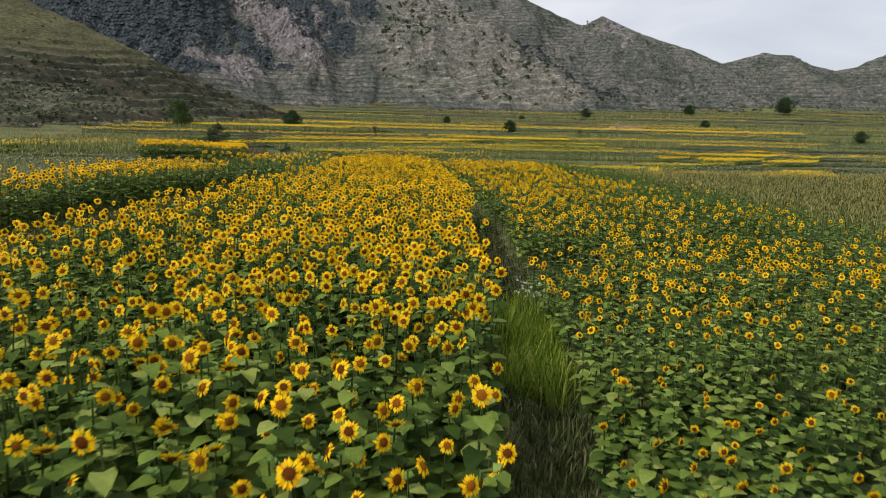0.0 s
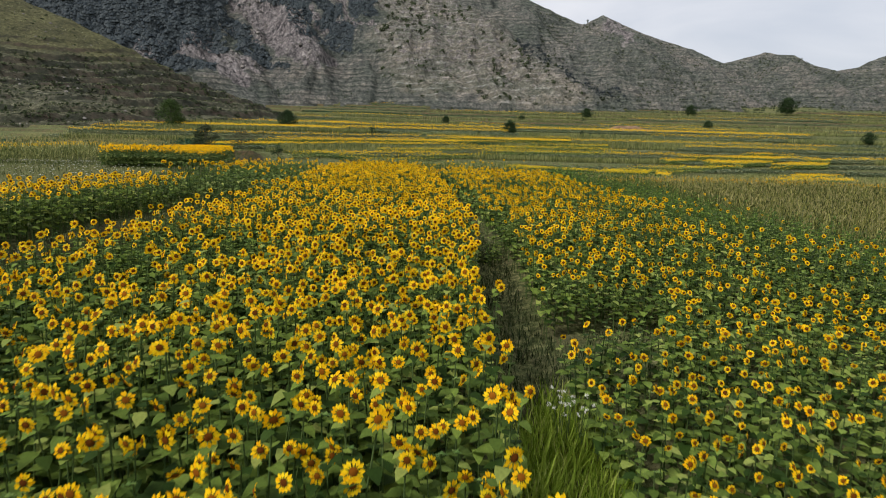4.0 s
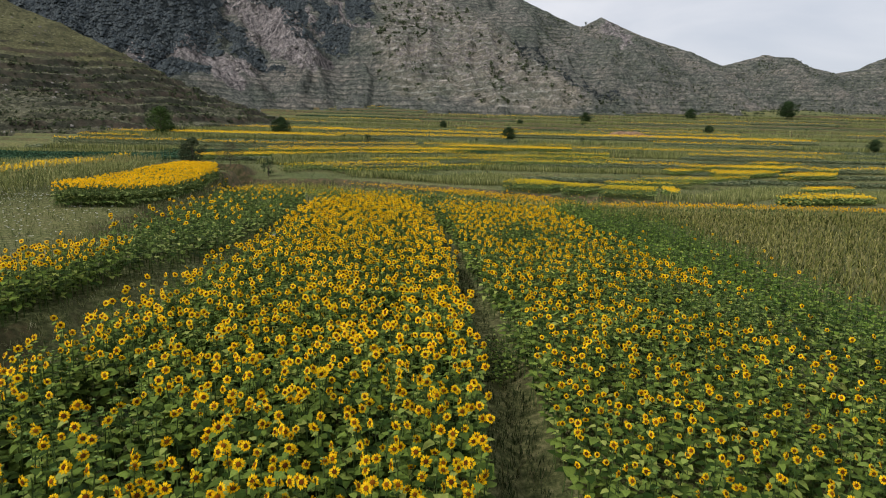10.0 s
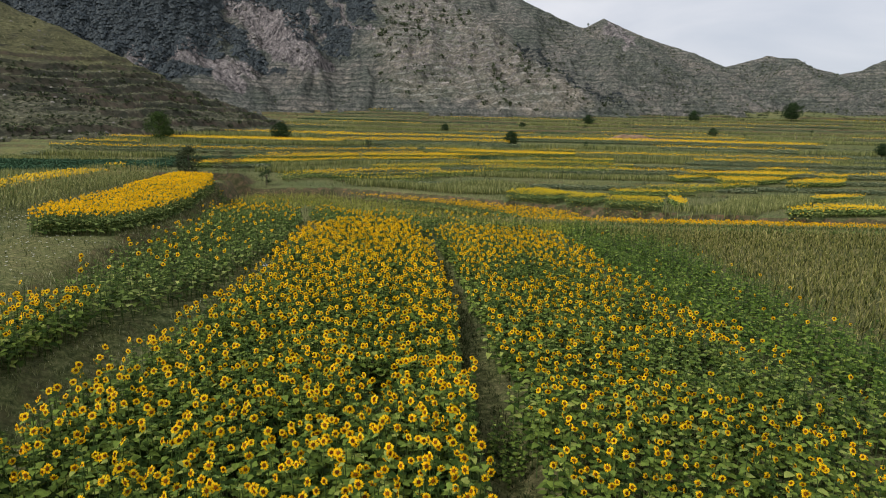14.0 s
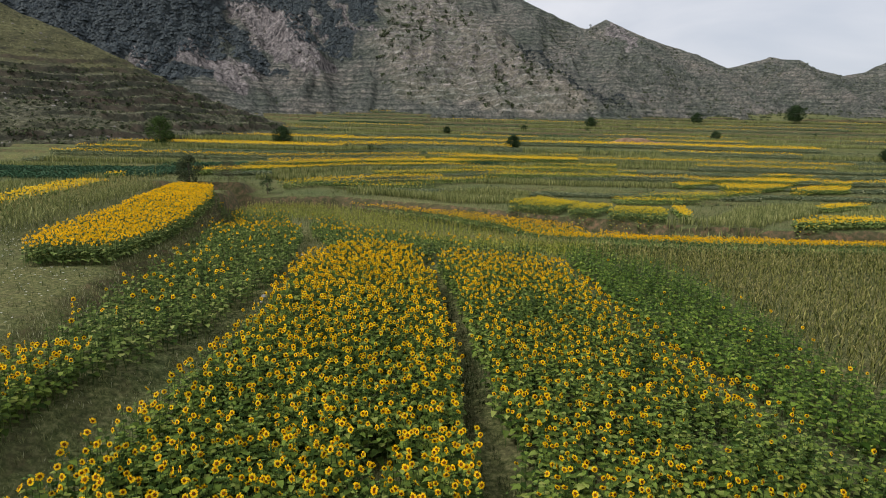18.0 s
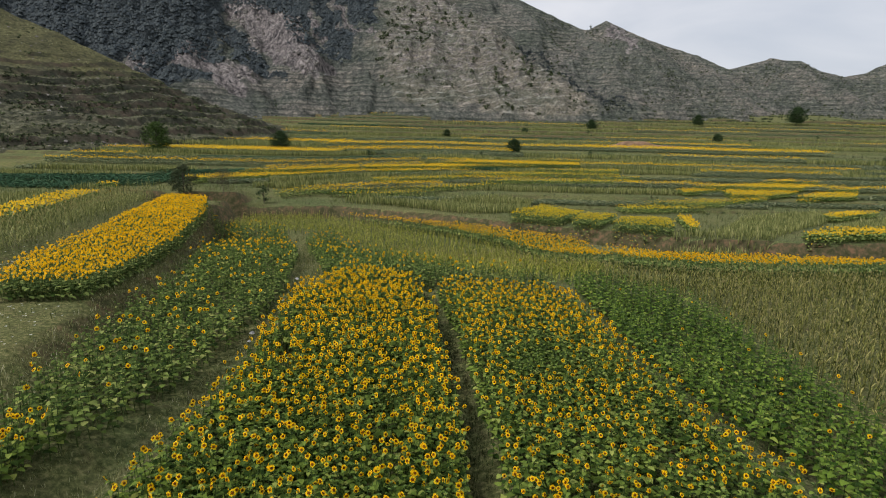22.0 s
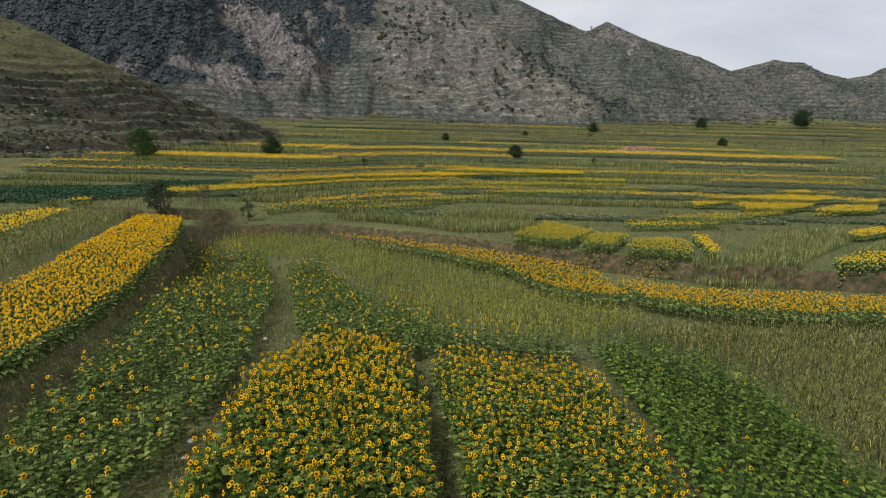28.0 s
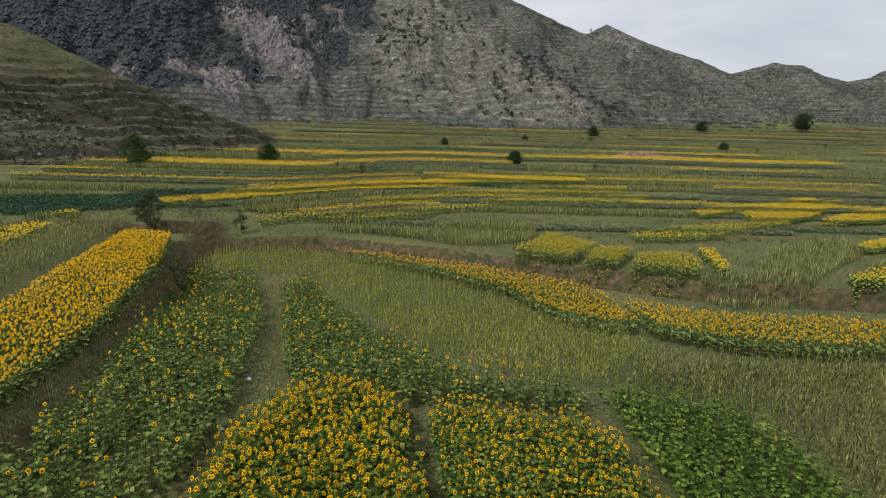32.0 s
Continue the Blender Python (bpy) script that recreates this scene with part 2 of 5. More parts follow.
def rock_build(n, l, b):
    """Limestone mountain: tan strata and cracked crags breaking through thin dry scrub, old terrace lines on the
    slopes, dark undergrowth with a painted blue-grey haze beneath the woods.
    """
    pos = n.new("ShaderNodeNewGeometry").outputs["Position"]
    warp = n.new("ShaderNodeMapping")
    warp.inputs["Rotation"].default_value, warp.inputs["Scale"].default_value = (0.6, 0.5, 0.3), (1.0, 1.0, 1.9)
    l.new(pos, warp.inputs["Vector"])
    upright = n.new("ShaderNodeMapping")
    upright.inputs["Scale"].default_value = (1.0, 1.0, 0.30)
    l.new(pos, upright.inputs["Vector"])
    cracks = noise_of(n, l, 0.26, 11.0, 0.78, upright.outputs["Vector"])
    rock = ramp_of(n, l, cracks, [(0.40, (0.060, 0.056, 0.056)), (0.47, (0.19, 0.172, 0.165)), (0.55, (0.34, 0.305, 0.285)), (0.65, (0.50, 0.465, 0.435))])
    scrub = ramp_of(n, l, noise_of(n, l, 0.2, 11.0, 0.82), [(0.38, (0.066, 0.073, 0.068)), (0.50, (0.150, 0.152, 0.136)), (0.62, (0.27, 0.258, 0.228))])
    tan = ramp_of(n, l, noise_of(n, l, 0.15, 11.0, 0.82, warp.outputs["Vector"]), [(0.36, (0.074, 0.078, 0.058)), (0.47, (0.168, 0.163, 0.126)), (0.56, (0.272, 0.257, 0.208)), (0.66, (0.42, 0.40, 0.34))])
    xyz = n.new("ShaderNodeSeparateXYZ")
    l.new(pos, xyz.inputs[0])
    folded = math_of(n, l, "ADD", math_of(n, l, "DIVIDE", xyz.outputs["Z"], 4.6), math_of(n, l, "MULTIPLY", noise_of(n, l, 0.014, 3.0, 0.45), 7.0))
    bed = ramp_of(n, l, math_of(n, l, "FRACT", folded, 0.0), [(0.0, (0, 0, 0)), (0.56, (0, 0, 0)), (0.68, (1, 1, 1)), (0.86, (0.9, 0.9, 0.9)), (0.92, (0, 0, 0))])
    broken = ramp_of(n, l, noise_of(n, l, 0.11, 9.0, 0.75), [(0.46, (0, 0, 0)), (0.60, (0.8, 0.8, 0.8))])
    tan = mixed(n, l, math_of(n, l, "MULTIPLY", bed, broken), tan, (0.55, 0.53, 0.48))
    vc = n.new("ShaderNodeVertexColor")
    vc.layer_name = "bare"
    sep = n.new("ShaderNodeSeparateColor")
    l.new(vc.outputs["Color"], sep.inputs["Color"])
    ragged = math_of(n, l, "SUBTRACT", noise_of(n, l, 0.20, 9.0, 0.75, warp.outputs["Vector"]), 0.5)
    # broad vegetation bands that also paint in the weak shading of the ribs
    shade_belts = ramp_of(n, l, noise_of(n, l, 0.022, 6.0, 0.65, warp.outputs["Vector"]), [(0.38, (0.66, 0.74, 0.68)), (0.5, (0.95, 0.98, 0.94)), (0.62, (1.22, 1.16, 1.12))])
    turn = math_of(n, l, "FRACT", math_of(n, l, "ADD", math_of(n, l, "DIVIDE", xyz.outputs["Z"], 3.6), math_of(n, l, "MULTIPLY", noise_of(n, l, 0.03, 6.0, 0.6), 1.6)), 0.0)
    lines = ramp_of(n, l, turn, [(0.0, (0.45, 0.50, 0.46)), (0.24, (0.58, 0.63, 0.58)), (0.36, (1.4, 1.35, 1.25)), (0.9, (1.0, 1.0, 1.0))])
    patchy_lines = ramp_of(n, l, noise_of(n, l, 0.05, 5.0, 0.7), [(0.40, (0.1, 0.1, 0.1)), (0.58, (0.9, 0.9, 0.9))])
    col = mixed(n, l, ramp_of(n, l, math_of(n, l, "ADD", sep.outputs["Blue"], math_of(n, l, "MULTIPLY", ragged, 2.0)), [(0.25, (0, 0, 0)), (0.8, (1, 1, 1))]), scrub, tan)
    patchy_lines = math_of(n, l, "MULTIPLY", patchy_lines, math_of(n, l, "SUBTRACT", 0.9, math_of(n, l, "MULTIPLY", sep.outputs["Blue"], 0.85)))
    col = mixed(n, l, 1.0, col, shade_belts, "MULTIPLY")
    col = mixed(n, l, patchy_lines, col, mixed(n, l, 1.0, col, lines, "MULTIPLY"))
    # undergrowth, in the same haze-tinted blue-grey as the woods
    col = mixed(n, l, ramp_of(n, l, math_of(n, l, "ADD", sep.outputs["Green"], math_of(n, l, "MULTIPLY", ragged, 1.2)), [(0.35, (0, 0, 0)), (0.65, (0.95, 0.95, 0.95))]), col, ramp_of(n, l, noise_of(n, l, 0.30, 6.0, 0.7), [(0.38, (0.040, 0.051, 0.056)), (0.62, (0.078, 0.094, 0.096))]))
    col = mixed(n, l, ramp_of(n, l, math_of(n, l, "ADD", sep.outputs["Red"], math_of(n, l, "MULTIPLY", ragged, 2.4)), [(0.40, (0, 0, 0)), (0.75, (1, 1, 1))]), col, rock)
    grit = ramp_of(n, l, noise_of(n, l, 0.55, 3.0, 0.7), [(0.36, (0.52, 0.55, 0.55)), (0.5, (0.98, 0.98, 0.98)), (0.64, (1.42, 1.38, 1.34))])
    col = mixed(n, l, 0.85, col, mixed(n, l, 1.0, col, grit, "MULTIPLY"))
    l.new(col, b.inputs["Base Color"])
    relief(n, l, b, math_of(n, l, "ADD", cracks, noise_of(n, l, 0.45, 10.0, 0.75, warp.outputs["Vector"])), 1.0, 3.2)


BARK = material("bark", bark_build, 0.9)
SOIL = material("field_ground", soil_build, 0.95, 0.1)
HILLSIDE = material("grassy_hillside", hill_build, 0.95, 0.1)
ROCK = material("rocky_mountainside", rock_build, 0.95, 0.1)


# ---- the lie of the land ----
def lattice(ix, iy, seed):
    h = (ix.astype(np.int64) * 374761393 + iy.astype(np.int64) * 668265263 + seed * 974634281) & 0x7FFFFFFF
    h = ((h ^ (h >> 13)) * 1274126177) & 0x7FFFFFFF
    return ((h ^ (h >> 16)) & 0xFFFF) / 65535.0


def smooth_noise(x, y, seed):
    ix, iy = np.floor(x), np.floor(y)
    u, v = x - ix, y - iy
    u, v = u * u * (3 - 2 * u), v * v * (3 - 2 * v)
    a, b = lattice(ix, iy, seed), lattice(ix + 1, iy, seed)
    c, d = lattice(ix, iy + 1, seed), lattice(ix + 1, iy + 1, seed)
    return (a * (1 - u) + b * u) * (1 - v) + (c * (1 - u) + d * u) * v - 0.5


def fbm(x, y, size, seed, octaves=4, gain=0.5):
    out, amp = 0.0, 1.0
    for k in range(octaves):
        out = out + amp * smooth_noise(x / size + 17.3 * k, y / size - 9.1 * k, seed + k)
        size, amp = size / 2.03, amp * gain
    return out


def step01(a, b, v):
    u = np.clip((v - a) / (b - a), 0, 1)
    return u * u * (3 - 2 * u)


def bank_line(y):
    """Where the grassy terrace on the left ends, above the sunflower strip."""
    return np.interp(y, [-54, 20, 33, 40, 45, 50, 57, 70, 98, 121], [-15.9, -15.6, -15.3, -16.6, -17.6, -18.2, -19.4, -22.6, -31.6, -35])


def gully_line(x):
    """The eroded gully that runs across behind the yellow strip."""
    return np.interp(x, [-81, -43, -19, 0, 16, 30, 49, 81], [110, 111, 117, 110, 100, 93.5, 92, 95])


def valley(x, y):
    """The smooth lie of the valley, before its terraces."""
    y = y + fbm(x, y, 80, 5, 3) * 8 * step01(125, 190, y)
    right = np.interp(y, [-108, 55, 62, 81, 101, 132, 162, 203, 230, 284, 324, 379, 425, 466, 540],
                      [0, 0, -0.9, -3.6, -3.9, -3.8, -1.5, 2.2, 3.8, 5.9, 7.8, 14.0, 19.4, 25, 34.5])
    left = np.interp(y, [-108, 47, 56, 75, 97, 121, 151, 186, 209, 284, 379, 466, 540],
                     [1.1, 1.1, 0.6, 0.2, -0.4, -1.6, 0.2, 3.5, 4.0, 6.9, 15, 25, 34.5])
    w = step01(-1.0, 1.0, (bank_line(y) - x))
    far = step01(-5, -46, x)
    w = w * step01(130, 114, y) + far * step01(114, 130, y)
    return right * (1 - w) + left * w


STEP_HEIGHTS, STEP_COUNTS = [-20, 3, 8, 60], [-22.2, 3.33, 6.3, 27.1]


def steps_of(x, y, v):
    """Height counted in terrace steps: low ones on the valley floor, tall ones towards the mountain."""
    return np.interp(v, STEP_HEIGHTS, STEP_COUNTS) + 40 + 0.35 * fbm(x, y, 60, 21, 2)


def ground_height(x, y):
    x, y = np.asarray(x, float), np.asarray(y, float)
    v = valley(x, y)
    # terraces of the far valley, level treads and steep risers
    u = steps_of(x, y, v)
    k = np.floor(u)
    tread = np.interp(k - 40 + step01(0.88, 0.98, u - k), STEP_COUNTS, STEP_HEIGHTS)
    t = step01(122, 138, y)
    z = v * (1 - t) + (tread + 0.15 * (v - tread)) * t
    # the sunflower strip lies a little lower, with a ditch beside the main field
    strip = step01(-0.1, -0.9, x - np.interp(y, [12, 32, 36, 44, 52], [-10.9, -10.6, -9.3, -9.2, -9.3])) * step01(0.8, -0.8, bank_line(y) - x)
    z = z + np.interp(y, [10, 24, 33, 45, 55, 64, 80], [0.7, 0.7, 0.3, -0.3, -0.5, 0.3, 0]) * strip
    z = z - 0.3 * np.exp(-((x - np.interp(y, [12, 32, 36, 44, 52], [-10.5, -10.2, -9.1, -9.2, -9.4])) / 0.6) ** 2) * step01(60, 52, y)
    # the ground right of the near fields lies lower
    z = z - 0.75 * step01(0.3, 3.2, x - np.interp(y, [0, 8, 18, 22, 26, 29.5, 33, 37.5, 42, 50, 56], [14.7, 14.5, 13.9, 13.4, 12.2, 10.7, 9.6, 8.9, 8.1, 7.8, 11])) * step01(66, 50, y)
    # the near end of the field right of the path lies lower
    z = z - 0.5 * step01(1.0, 2.6, x) * step01(27, 16, y)
    # worn path between the two near fields
    mid = np.interp(y, [0, 11, 20, 27, 40, 48, 55], [1.1, 1.6, 1.65, 1.5, 0.65, -0.2, -1.3])
    z = z - 0.38 * np.exp(-((x - mid) / 0.6) ** 2) * step01(58, 54, y)
    # sunken track behind the yellow field on the left
    z = z - 0.9 * np.exp(-((x - np.interp(y, [60, 77, 93, 113], [-31.4, -34.3, -38.9, -44.2])) / 1.2) ** 2) * step01(52, 62, y) * step01(116, 108, y)
    # gully
    g = y - gully_line(x)
    cut = step01(85, 60, x) * step01(-75, -50, x)
    z = z - 2.3 * step01(-5.5, -2.0, g) * step01(1.4, 0.2, g + 0.8 * fbm(x, y, 5, 7, 2)) * cut + 1.0 * step01(0, 1.5, g) * step01(26, 5, g) * cut
    z = z + 0.06 * fbm(x, y, 1.9, 3, 3) + 0.16 * fbm(x, y, 11, 4, 2)
    return np.maximum(z, hill_height(x, y))


def hill_form(x, y):
    """Smooth height of the hill, and its height counted in terrace steps."""
    top = np.interp(x, [-570, -350, -203, -181, -158, -131, -108, -97, -76, -62, -51], [202, 141, 63, 51.5, 41.3, 31.2, 21.7, 17.7, 9.6, 3.6, -8.5])
    toe = np.interp(x, [-400, -150, -101, -61], [159, 162, 170, 192])
    f = np.where(y < 284, (y - toe) / (284 - toe), 1 - (y - 284) / 230)
    v = 1.0 + np.where(top > 0, top * np.clip(f, -0.4, 1), top) - 6 * step01(0.02, -0.25, f) + 4.0 * fbm(x, y, 54, 31, 4) * step01(-0.1, 0.2, f)
    return v, v / 3.1 + 1.2 * fbm(x, y, 48, 33, 4)


def hill_height(x, y):
    """Terraced hill that closes the valley on the left."""
    v, u = hill_form(x, y)
    k = np.floor(u)
    tread = (k + step01(0.72, 0.96, u - k)) * 3.1 - 3.1 * (u - v / 3.1)
    w = 0.95 * step01(42, 22, v) * (0.35 + 0.65 * step01(-0.2, 0.12, fbm(x, y, 42, 37, 3)))
    return v * (1 - w) + tread * w + 0.8 * fbm(x, y, 8, 35, 4)


RIDGES = (
    # the long back ridge with its rocky tooth, saddle and rounded top
    (1.00, ((-567, 675, 316.6), (-270, 668, 276.1), (-81, 659, 215.4), (0, 653, 172.2), (68, 648, 139.8))),
    (0.56, ((68, 648, 139.8), (113, 648, 120.2), (136, 648, 112.8), (155, 648, 122.3), (176, 648, 113.5),
            (208, 648, 102), (231, 648, 96.6), (258, 648, 87.8), (278, 648, 79.7), (296, 648, 82.4), (321, 648, 90.5), (351, 648, 88.5), (373, 648, 79.7), (398, 648, 74.3), (418, 648, 78.4), (439, 648, 88.5), (540, 634, 127.7), (702, 608, 161.4))),
    # pale rocky spur in front of it
    (0.72, ((113, 435, 25.1), (70, 473, 57.5), (30, 518, 89.9), (-19, 567, 123.6), (-81, 634, 188.4))),
    (0.80, ((14, 429, 27.8), (-11, 473, 64.2), (-19, 567, 123.6))),
    # wooded crags on the left
    (0.85, ((-100, 466, 48), (-119, 502, 88.5), (-173, 554, 134.4), (-270, 621, 255.9))),
    (0.80, ((-173, 435, 37.2), (-202, 473, 77.7), (-270, 567, 188.4), (-351, 634, 282.9))),
    (0.80, ((-284, 446, 66.9), (-405, 513, 188.4), (-567, 580, 296.4))),
    # low ribs on the right mountain
    (0.46, ((162, 540, 56.1), (159, 594, 88.5), (155, 645, 120.9))),
    (0.46, ((236, 533, 50.7), (240, 594, 75), (231, 648, 96.6))),
    (0.46, ((331, 533, 50.7), (327, 594, 72.3), (321, 648, 89.9))),
    (0.50, ((446, 513, 48), (459, 580, 80.4), (486, 641, 107.4))),
)


def bareness(x, y, z):
    """How much rock shows: the pale spur, the left crags and the tooth."""
    x = x + 20 * fbm(x, z + 0.5 * y, 30, 61, 4, 0.65)
    z = z + 14 * fbm(x, z + 0.4 * y, 24, 63, 4, 0.65)
    def near_line(ax, az, bx, bz, width):
        u = np.clip(((x - ax) * (bx - ax) + (z - az) * (bz - az)) / ((bx - ax) ** 2 + (bz - az) ** 2), 0, 1)
        return step01(width * 1.35, width * 0.55, np.hypot(x - ax - u * (bx - ax), z - az - u * (bz - az)))

    spur = step01(-62, -30, x + 0.25 * (z - 26)) * step01(120, 98, x + 1.05 * (z - 26)) * step01(22, 32, z)
    crag = np.maximum(near_line(-166, 103, -106, 56, 14), near_line(-174, 60, -142, 37, 9))
    crag = np.maximum(crag, 0.8 * np.maximum(near_line(-119, 98, -104, 82, 4), np.maximum(near_line(-96, 112, -74, 90, 4), near_line(-213, 58, -190, 48, 8))))
    tooth = 0.8 * np.exp(-((x - 160) / 9) ** 2) * step01(72, 88, z)
    ribs = 0.35 * step01(0.10, 0.02, np.abs(fbm(x + 0.15 * y, y * 0.35, 24, 57, 4, 0.55))) * step01(110, 150, x)
    return np.clip(0.26 * spur * step01(20, 60, z) + 0.22 * spur + 0.95 * crag + tooth + ribs, 0, 1), spur


def woods(x, y, z):
    """Where dark woods cover the mountain."""
    z = z + 26 * fbm(x, y, 40, 81, 4)
    left = step01(-62, -76, x + 0.12 * (z - 80) + 30 * fbm(x, y, 30, 82, 3)) * step01(44, 56, z + 0.30 * np.maximum(0, -115 - x))
    return left * (1 - step01(0.25, 0.55, bareness(x, y, z)[0]))


def mountain_height(x, y):
    z = np.full(np.shape(x), -30.0)
    for slope, line in RIDGES:
        for (ax, ay, az), (bx, by, bz) in zip(line, line[1:]):
            dx, dy = bx - ax, by - ay
            u = np.clip(((x - ax) * dx + (y - ay) * dy) / (dx * dx + dy * dy), 0, 1)
            d = np.hypot(x - ax - u * dx, y - ay - u * dy)
            z = np.maximum(z, az + u * (bz - az) - slope * d)
    away = step01(3, 30, 648 - y)
    rib = 1 - 2 * np.abs(fbm(x + 0.15 * y, y * 0.35, 24, 57, 4, 0.55))
    z = z + (13.0 * fbm(x, y, 58, 51, 3) + 9.0 * (rib - 0.75)) * away + 5.0 * fbm(x, y, 13, 54, 4, 0.62) * (0.25 + 0.75 * away)
    z = z + 11.0 * (0.16 - np.abs(fbm(x, y * 0.45, 13, 59, 4, 0.6))) * bareness(x, y, z)[0] * away
    u = z / 3.5 + 0.3 * fbm(x, y, 40, 58, 2)
    k = np.floor(u)
    w = 0.75 * step01(80, 125, x) * step01(84, 48, z) + 0.6 * step01(-27, -54, x) * step01(-150, -108, x) * step01(60, 40, z)
    return z * (1 - w) + w * (k + step01(0.6, 0.95, u - k)) * 3.5


def sheet(name, xs, ys, height, mat, label, category, kind="structure"):
    X, Y = np.meshgrid(xs, ys)
    Z = height(X.ravel(), Y.ravel())
    co = np.stack([X.ravel(), Y.ravel(), Z], 1)
    nx, ny = len(xs), len(ys)
    i = (np.arange(ny - 1)[:, None] * nx + np.arange(nx - 1)[None, :]).ravel()
    quads = np.stack([i, i + 1, i + 1 + nx, i + nx], 1)
    me = bpy.data.meshes.new(name)
    fill(me, co, quads)
    me.materials.append(mat)
    me.polygons.foreach_set("use_smooth", np.ones(len(quads), bool))
    return tagged(new(name, me), label, category, "", kind)


def fill(me, co, faces, slots=None):
    """Vertices and equal-sided faces into an empty mesh."""
    n, k = faces.shape
    me.vertices.add(len(co))
    me.vertices.foreach_set("co", np.ascontiguousarray(co, dtype=np.float32).ravel())
    me.loops.add(n * k)
    me.loops.foreach_set("vertex_index", np.ascontiguousarray(faces, dtype=np.int32).ravel())
    me.polygons.add(n)
    me.polygons.foreach_set("loop_start", np.arange(0, n * k, k, dtype=np.int32))
    if slots is not None:
        me.polygons.foreach_set("material_index", np.ascontiguousarray(slots, dtype=np.int32))
    me.update(calc_edges=True)


def spaced(*spans):
    """Grid lines: (from, to, spacing) one after the other."""
    out = [np.arange(a, b, s) for a, b, s in spans] + [np.array([spans[-1][1]])]
    return np.concatenate(out)


gx = spaced((-3000, -800, 400), (-800, -320, 30), (-320, -120, 3.4), (-120, -46, 1.9), (-46, -20, 1.1), (-20, 18, 0.75), (18, 46, 1.2), (46, 120, 2.0), (120, 350, 4), (350, 800, 30), (800, 3000, 400))
gy = spaced((-3000, -250, 400), (-250, -25, 25), (-25, 60, 0.8), (60, 135, 0.7), (135, 310, 0.85), (310, 466, 1.0), (466, 800, 25), (800, 3000, 400))
ground = sheet("ground", gx, gy, lambda x, y: ground_height(x, y) - 1.6 * (hill_height(x, y) > ground_height(x, y) - 0.001), SOIL, "uneven terraced field ground with weeds, grass and red earth", "ground")
hx = spaced((-440, -48, 1.3))
hy = spaced((150, 400, 1.2))
hill = sheet("hill", hx, hy, lambda x, y: hill_height(x, y) + 0.06, HILLSIDE, "terraced grassy hillside with stones and bare earth", "hill")
mx = spaced((-560, -290, 5), (-290, 330, 1.8), (330, 560, 2.4), (560, 700, 10))
my = spaced((354, 418, 5), (418, 659, 1.8), (659, 760, 10))
mountain = sheet("mountain", mx, my, mountain_height, ROCK, "grey rocky mountain range with terraced lower slopes and scrub", "mountain")


def distant_height(x, y):
    return np.interp(x, [820, 1010, 1062, 1110, 1170, 1240, 1400, 1700], [20, 150, 166, 184, 190, 186, 260, 120]) - 0.35 * np.abs(y - 1520) + 14 * fbm(x, y, 60, 65, 4)


distant = sheet("distant_mountain", spaced((820, 1700, 12)), spaced((1150, 1700, 14)), distant_height, ROCK, "pale distant mountain behind the saddle", "mountain")


mco = np.empty(len(mountain.data.vertices) * 3, np.float32)
mountain.data.vertices.foreach_get("co", mco)
mco = mco.reshape(-1, 3)
tint = mountain.data.color_attributes.new("bare", "FLOAT_COLOR", "POINT")
bare, spur = bareness(mco[:, 0], mco[:, 1], mco[:, 2])
wooded = woods(mco[:, 0], mco[:, 1], mco[:, 2])
tint.data.foreach_set("color", np.stack([bare, wooded, np.maximum(0.85 * spur, 0.3 * (mco[:, 0] > 120)), np.ones_like(bare)], 1).astype(np.float32).ravel())


# ---- shapes for plants: (vertices, triangles) ----
rng = np.random.default_rng(7)


def joined(*shapes):
    vs, fs, k = [], [], 0
    for v, f in shapes:
        vs.append(v)
        fs.append(f + k)
        k += len(v)
    return np.concatenate(vs), np.concatenate(fs)


def tube(points, radii, sides=5):
    points = np.asarray(points, float)
    a = np.arange(sides) * 2 * math.pi / sides
    vs = []
    for k, p in enumerate(points):
        d = points[min(k + 1, len(points) - 1)] - points[max(k - 1, 0)]
        d = d / np.linalg.norm(d)
        u = np.cross(d, (0.3, 0.9, 0.1))
        u /= np.linalg.norm(u)
        w = np.cross(d, u)
        vs.append(p + radii[k] * (np.cos(a)[:, None] * u + np.sin(a)[:, None] * w))
    fs = []
    for k in range(len(points) - 1):
        for s in range(sides):
            q, r = k * sides + s, k * sides + (s + 1) % sides
            fs += [(q, r, r + sides), (q, r + sides, q + sides)]
    return np.concatenate(vs), np.array(fs)


def turned(shape, yaw=0.0, at=(0, 0, 0), size=1.0):
    v, f = shape
    c, s = math.cos(yaw), math.sin(yaw)
    return v * size @ np.array([[c, s, 0], [-s, c, 0], [0, 0, 1]]) + np.array(at), f


def heart_leaf(length, width, droop, fold):
    """A broad heart-shaped leaf along +x that arches down to its tip."""
    t = np.array([0.0, 0.12, 0.45, 0.78, 1.0])
    w = np.array([0.0, 0.40, 0.5, 0.28, 0.0]) * width
    z = 0.25 * length * t - droop * length * t * t
    v = [(0, 0, 0)]
    for k in (1, 2, 3):
        v += [(t[k] * length, 0, z[k]), (t[k] * length - (0.1 * length if k == 1 else 0), w[k], z[k] + fold * w[k]), (t[k] * length - (0.1 * length if k == 1 else 0), -w[k], z[k] + fold * w[k])]
    v.append((length, 0, z[4]))
    f = [(0, 1, 2), (0, 3, 1), (1, 4, 5), (1, 5, 2), (1, 3, 6), (1, 6, 4), (4, 7, 8), (4, 8, 5), (4, 6, 9), (4, 9, 7), (7, 10, 8), (7, 9, 10)]
    return np.array(v, float), np.array(f)


